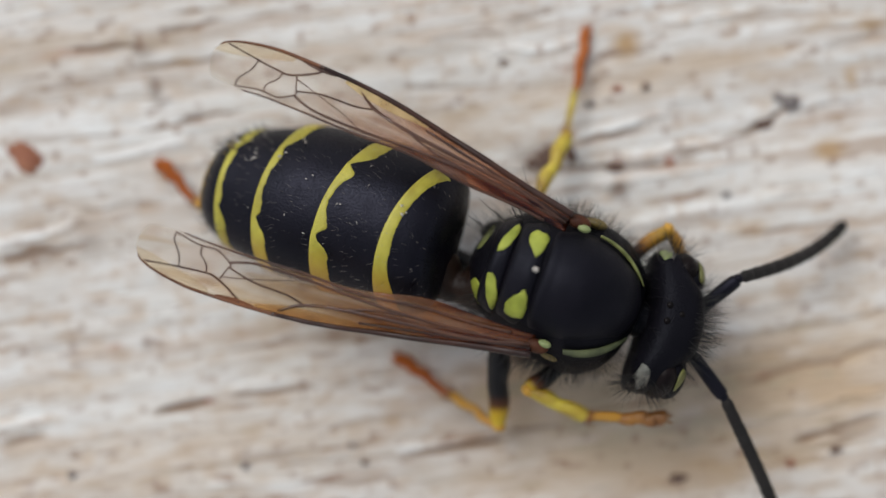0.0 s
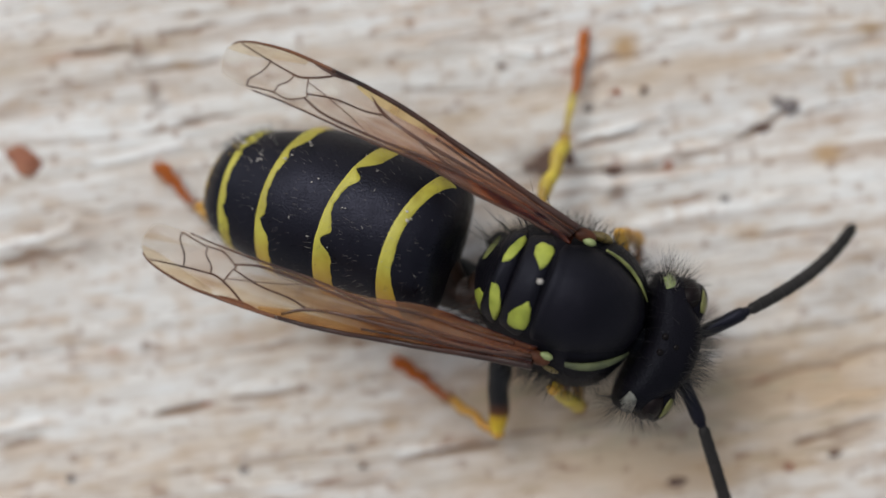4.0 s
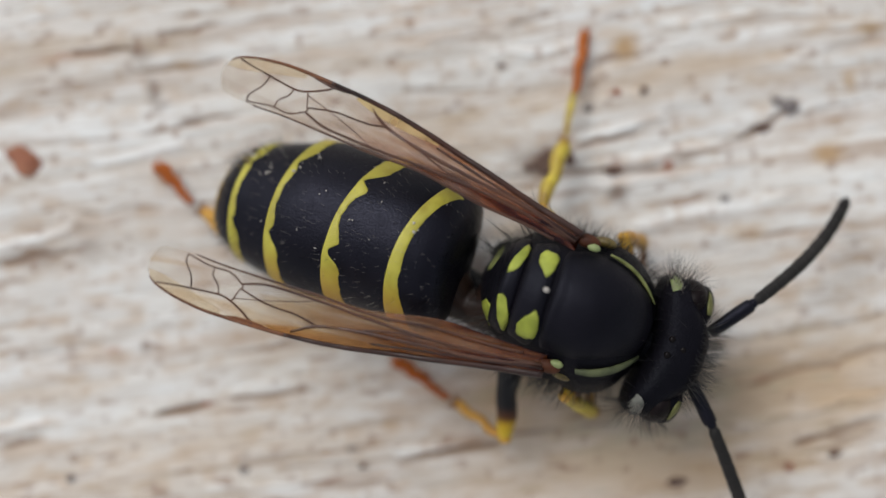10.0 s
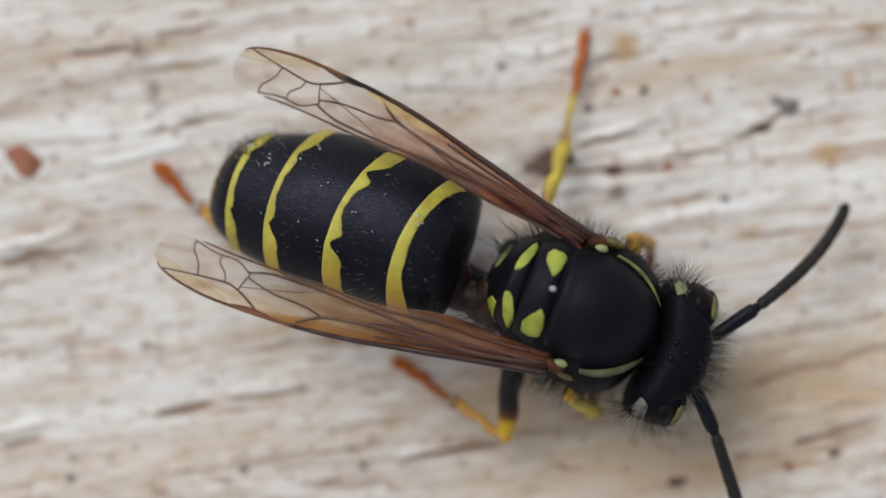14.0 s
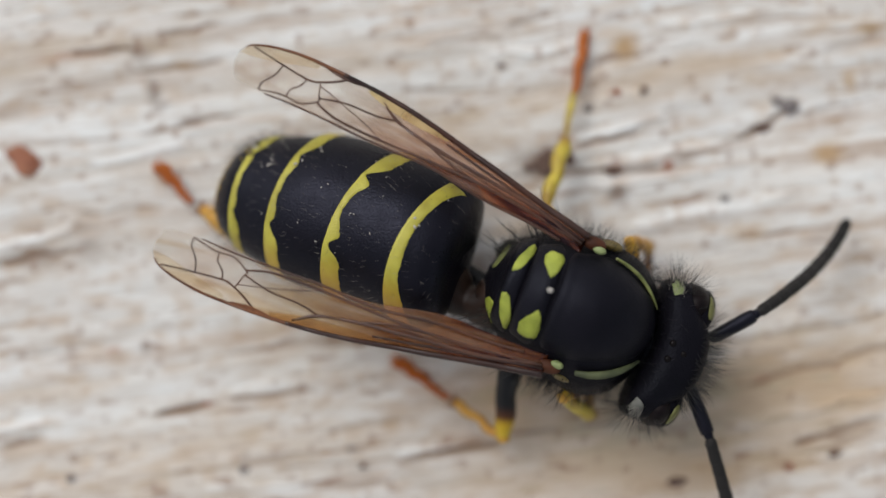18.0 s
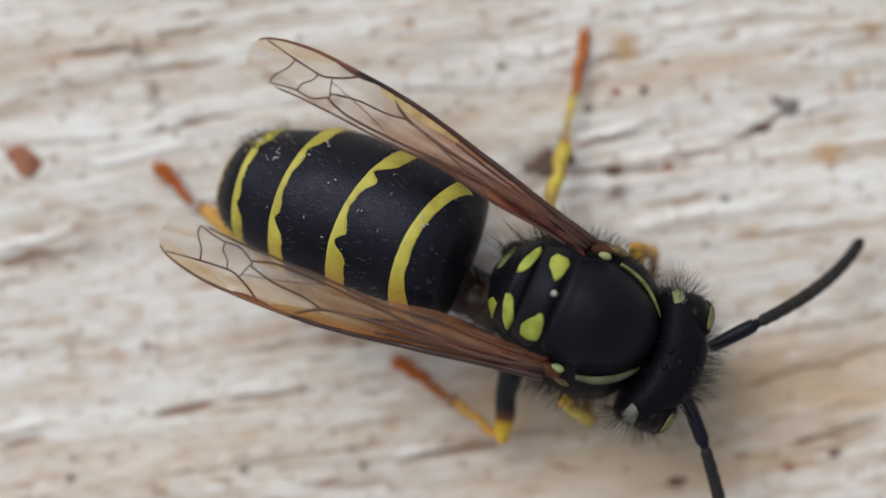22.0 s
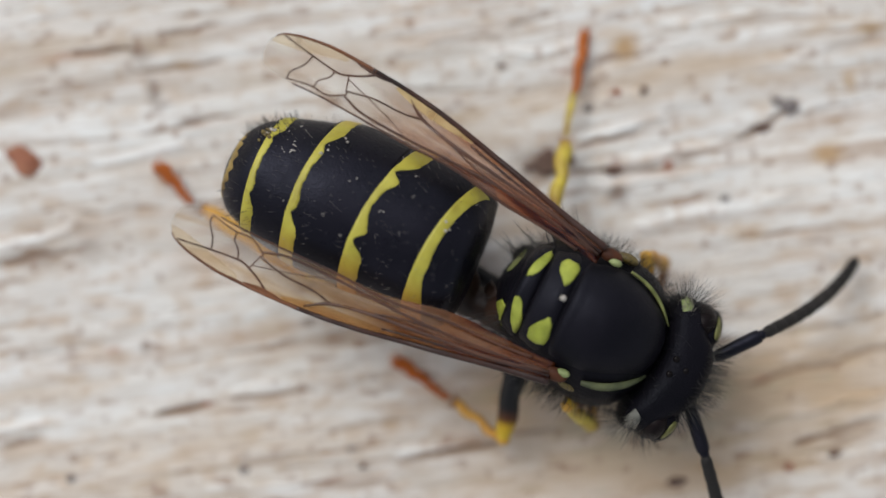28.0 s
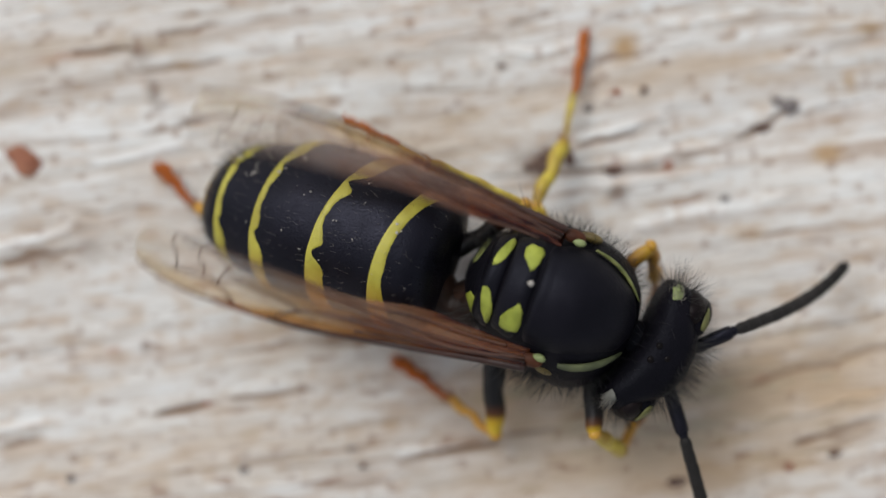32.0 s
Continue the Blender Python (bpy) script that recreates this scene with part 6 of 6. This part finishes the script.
        (13, 1, 2.27, 1.66, 2.34, 1.89, 1.40),
        (13.5, 1, 2.27, 1.66, 2.34, 1.89, 1.40),
        (14, 1, 2.27, 1.66, 2.34, 1.89, 1.40),
        (14.5, 1, 2.27, 1.66, 2.34, 1.89, 1.40),
        (16.5, 1, 2.27, 1.66, 2.34, 1.89, 1.40),
        (17, 1, 2.27, 1.66, 2.34, 1.89, 1.40),
        (17.5, 1, 2.27, 1.66, 2.34, 1.89, 1.40),
        (18, 1, 2.27, 1.66, 2.34, 1.89, 1.40),
        (18.5, 1, 2.27, 1.66, 2.34, 1.89, 1.40),
        (19, 1, 2.27, 1.66, 2.34, 1.89, 1.40),
        (19.5, 1, 2.27, 1.66, 2.34, 1.89, 1.40),
        (20, 1, 2.27, 1.66, 2.34, 1.89, 1.40),
        (20.5, 1, 2.27, 1.66, 2.34, 1.89, 1.40),
        (21, 1, 2.27, 1.66, 2.34, 1.89, 1.40),
        (21.5, 1, 2.27, 1.66, 2.34, 1.89, 1.40),
        (22, 1, 2.27, 1.66, 2.34, 1.89, 1.40),
        (22.5, 1, 2.27, 1.66, 2.34, 1.89, 1.41),
        (23, 1, 2.27, 1.66, 2.34, 1.89, 1.40),
        (23.5, 1, 2.27, 1.66, 2.34, 1.89, 1.40),
        (24, 1, 2.27, 1.66, 2.34, 1.89, 1.41),
        (24.5, 1, 2.27, 1.66, 2.34, 1.89, 1.41),
        (25, 1, 2.27, 1.67, 2.34, 1.89, 1.41),
        (25.5, 1, 2.27, 1.66, 2.35, 1.89, 1.41),
        (27.5, 1, 2.27, 1.67, 2.34, 1.9, 1.41),
        (28, 1, 2.27, 1.67, 2.34, 1.89, 1.41),
        (28.5, 1, 2.27, 1.66, 2.34, 1.89, 1.40),
        (28.6, 2.06, 2.73, 2.93, 2.68, 3.3, 1.48),
        (29, 0.99, 2.27, 1.65, 2.35, 1.88, 1.41),
        (29.5, 0.99, 2.27, 1.66, 2.35, 1.89, 1.41),
        (29.7, 1.22, 2.51, 1.74, 2.09, 2.32, 0.91),
        (30, 2.45, 2.3, 2.73, 1.33, 3.44, 0.19),
        (30.2, 1.91, 2.2, 3.23, 1.68, 3.49, 0.3),
        (30.4, 2.14, 2.28, 3.01, 1.26, 3.65, 0.11),
        (30.5, 2.44, 2.35, 4.35, 1.22, 4.48, -0.56),
        (30.6, 2.71, 2.04, 3.48, 1.31, 3.79, -0.09),
        (31, 2.57, 2.36, 3.42, 1.77, 3.53, 0.34),
        (31.5, 0.99, 2.27, 1.65, 2.34, 1.88, 1.40),
        (32, 2.23, 2.32, 2.74, 1.48, 2.93, 0.43),
        ])}
    for key, (hip, knee_z, data) in groom.items():
        upper, lower, sole, thigh, shin, length = LEGS[key]
        rows = ([], [], [])
        for t, kx, ky, ax, ay, px, py in data:
            knee = Vector((kx, ky, knee_z))
            rows[0].append((t, aim(knee + (Vector(hip) - knee).normalized() * thigh, knee)))
            reach = math.hypot(ax - kx, ay - ky)
            drop = math.sqrt(max(0.04, shin * shin - reach * reach))
            ankle = knee + Vector((ax - kx, ay - ky, -min(drop, knee_z - 0.45))).normalized() * shin
            rows[1].append((t, aim(knee, ankle)))
            rows[2].append((t, aim(ankle, (px, py, max(0.3, ankle.z - 0.2)))))
        for ob, r in zip((upper, lower, sole), rows):
            walk(ob, r)

    # standing legs: hip on the body, the knee sways half as much; ankle and foot stay on the board
    for key, hip, knee, ankle, tip in (
            ("mid_left", (-0.21, 0.81, 2.2), (2.8, 1.25, 1.9), (3.56, 3.28, 0.9), (4.16, 6.3, 0.12)),
            ("mid_right", (-1.12, -1.78, 2.3), (1.56, -5.28, 1.5), (0.16, -4.31, 0.55), (-1.35, -3.22, 0.14)),
            ("hind_right", (-2.81, -1.05, 2), (-4.35, -0.62, 1.9), (-7.28, 1.36, 0.6), (-8.27, 2.45, 0.2)),
            ("hind_left", (-1.62, -0.33, 2), (-0.79, 0.15, 1.9), (-3.01, 1.33, 0.6), (-5.59, 2.85, 0.14))):
        upper, lower, sole, thigh, shin, length = LEGS[key]
        rows = ([], [], [])
        carried = body[9][1].inverted() @ (Vector(knee) * MM)
        for t, m in body:
            if key == "hind_left" and t > 31.2:
                continue
            inv = m.inverted()
            step = Vector((0, 0, 0))
            if key == "hind_left" and t > 18.7:
                step = Vector((-1.1, 0.28, 0)) if t > 28.8 else Vector((-0.28, 0.18, 0))
            a, f = inv @ ((Vector(ankle) + step) * MM) / MM, inv @ ((Vector(tip) + step) * MM) / MM
            k = (inv @ (Vector(knee) * MM) + carried) / MM / 2
            rows[0].append((t, aim(k + (Vector(hip) - k).normalized() * thigh, k)))
            rows[1].append((t, aim(k, a)))
            rows[2].append((t, aim(a, f)))
        if key == "hind_left":
            for t, h, k, a, f in ((31.5, (-2.73, 0.53, 2.4), (-3.49, 2.76, 2.6), (-5.57, 1.17, 2.2), (-8.35, 0.65, 1.2)),
                                  (31.8, (-2.83, 0.33, 2.6), (-2.34, 2.4, 2.8), (-4.74, 2.16, 3), (-7.69, 2.24, 2.8)),
                                  (31.967, (-2.98, 0.27, 2.6), (-1.5, 2.2, 2.8), (-4.2, 2.2, 3.3), (-7.7, 2.2, 3.1)),
                                  (32.0, (-2.98, 0.27, 2.6), (-1.55, 2.26, 2.8), (-4.3, 2.36, 3.3), (-8.01, 2.88, 3.1))):
                rows[0].append((t, aim(Vector(k) + (Vector(h) - Vector(k)).normalized() * thigh, k)))
                rows[1].append((t, aim(k, a)))
                rows[2].append((t, aim(a, f)))
        for ob, r in zip((upper, lower, sole), rows):
            walk(ob, r)


motions()
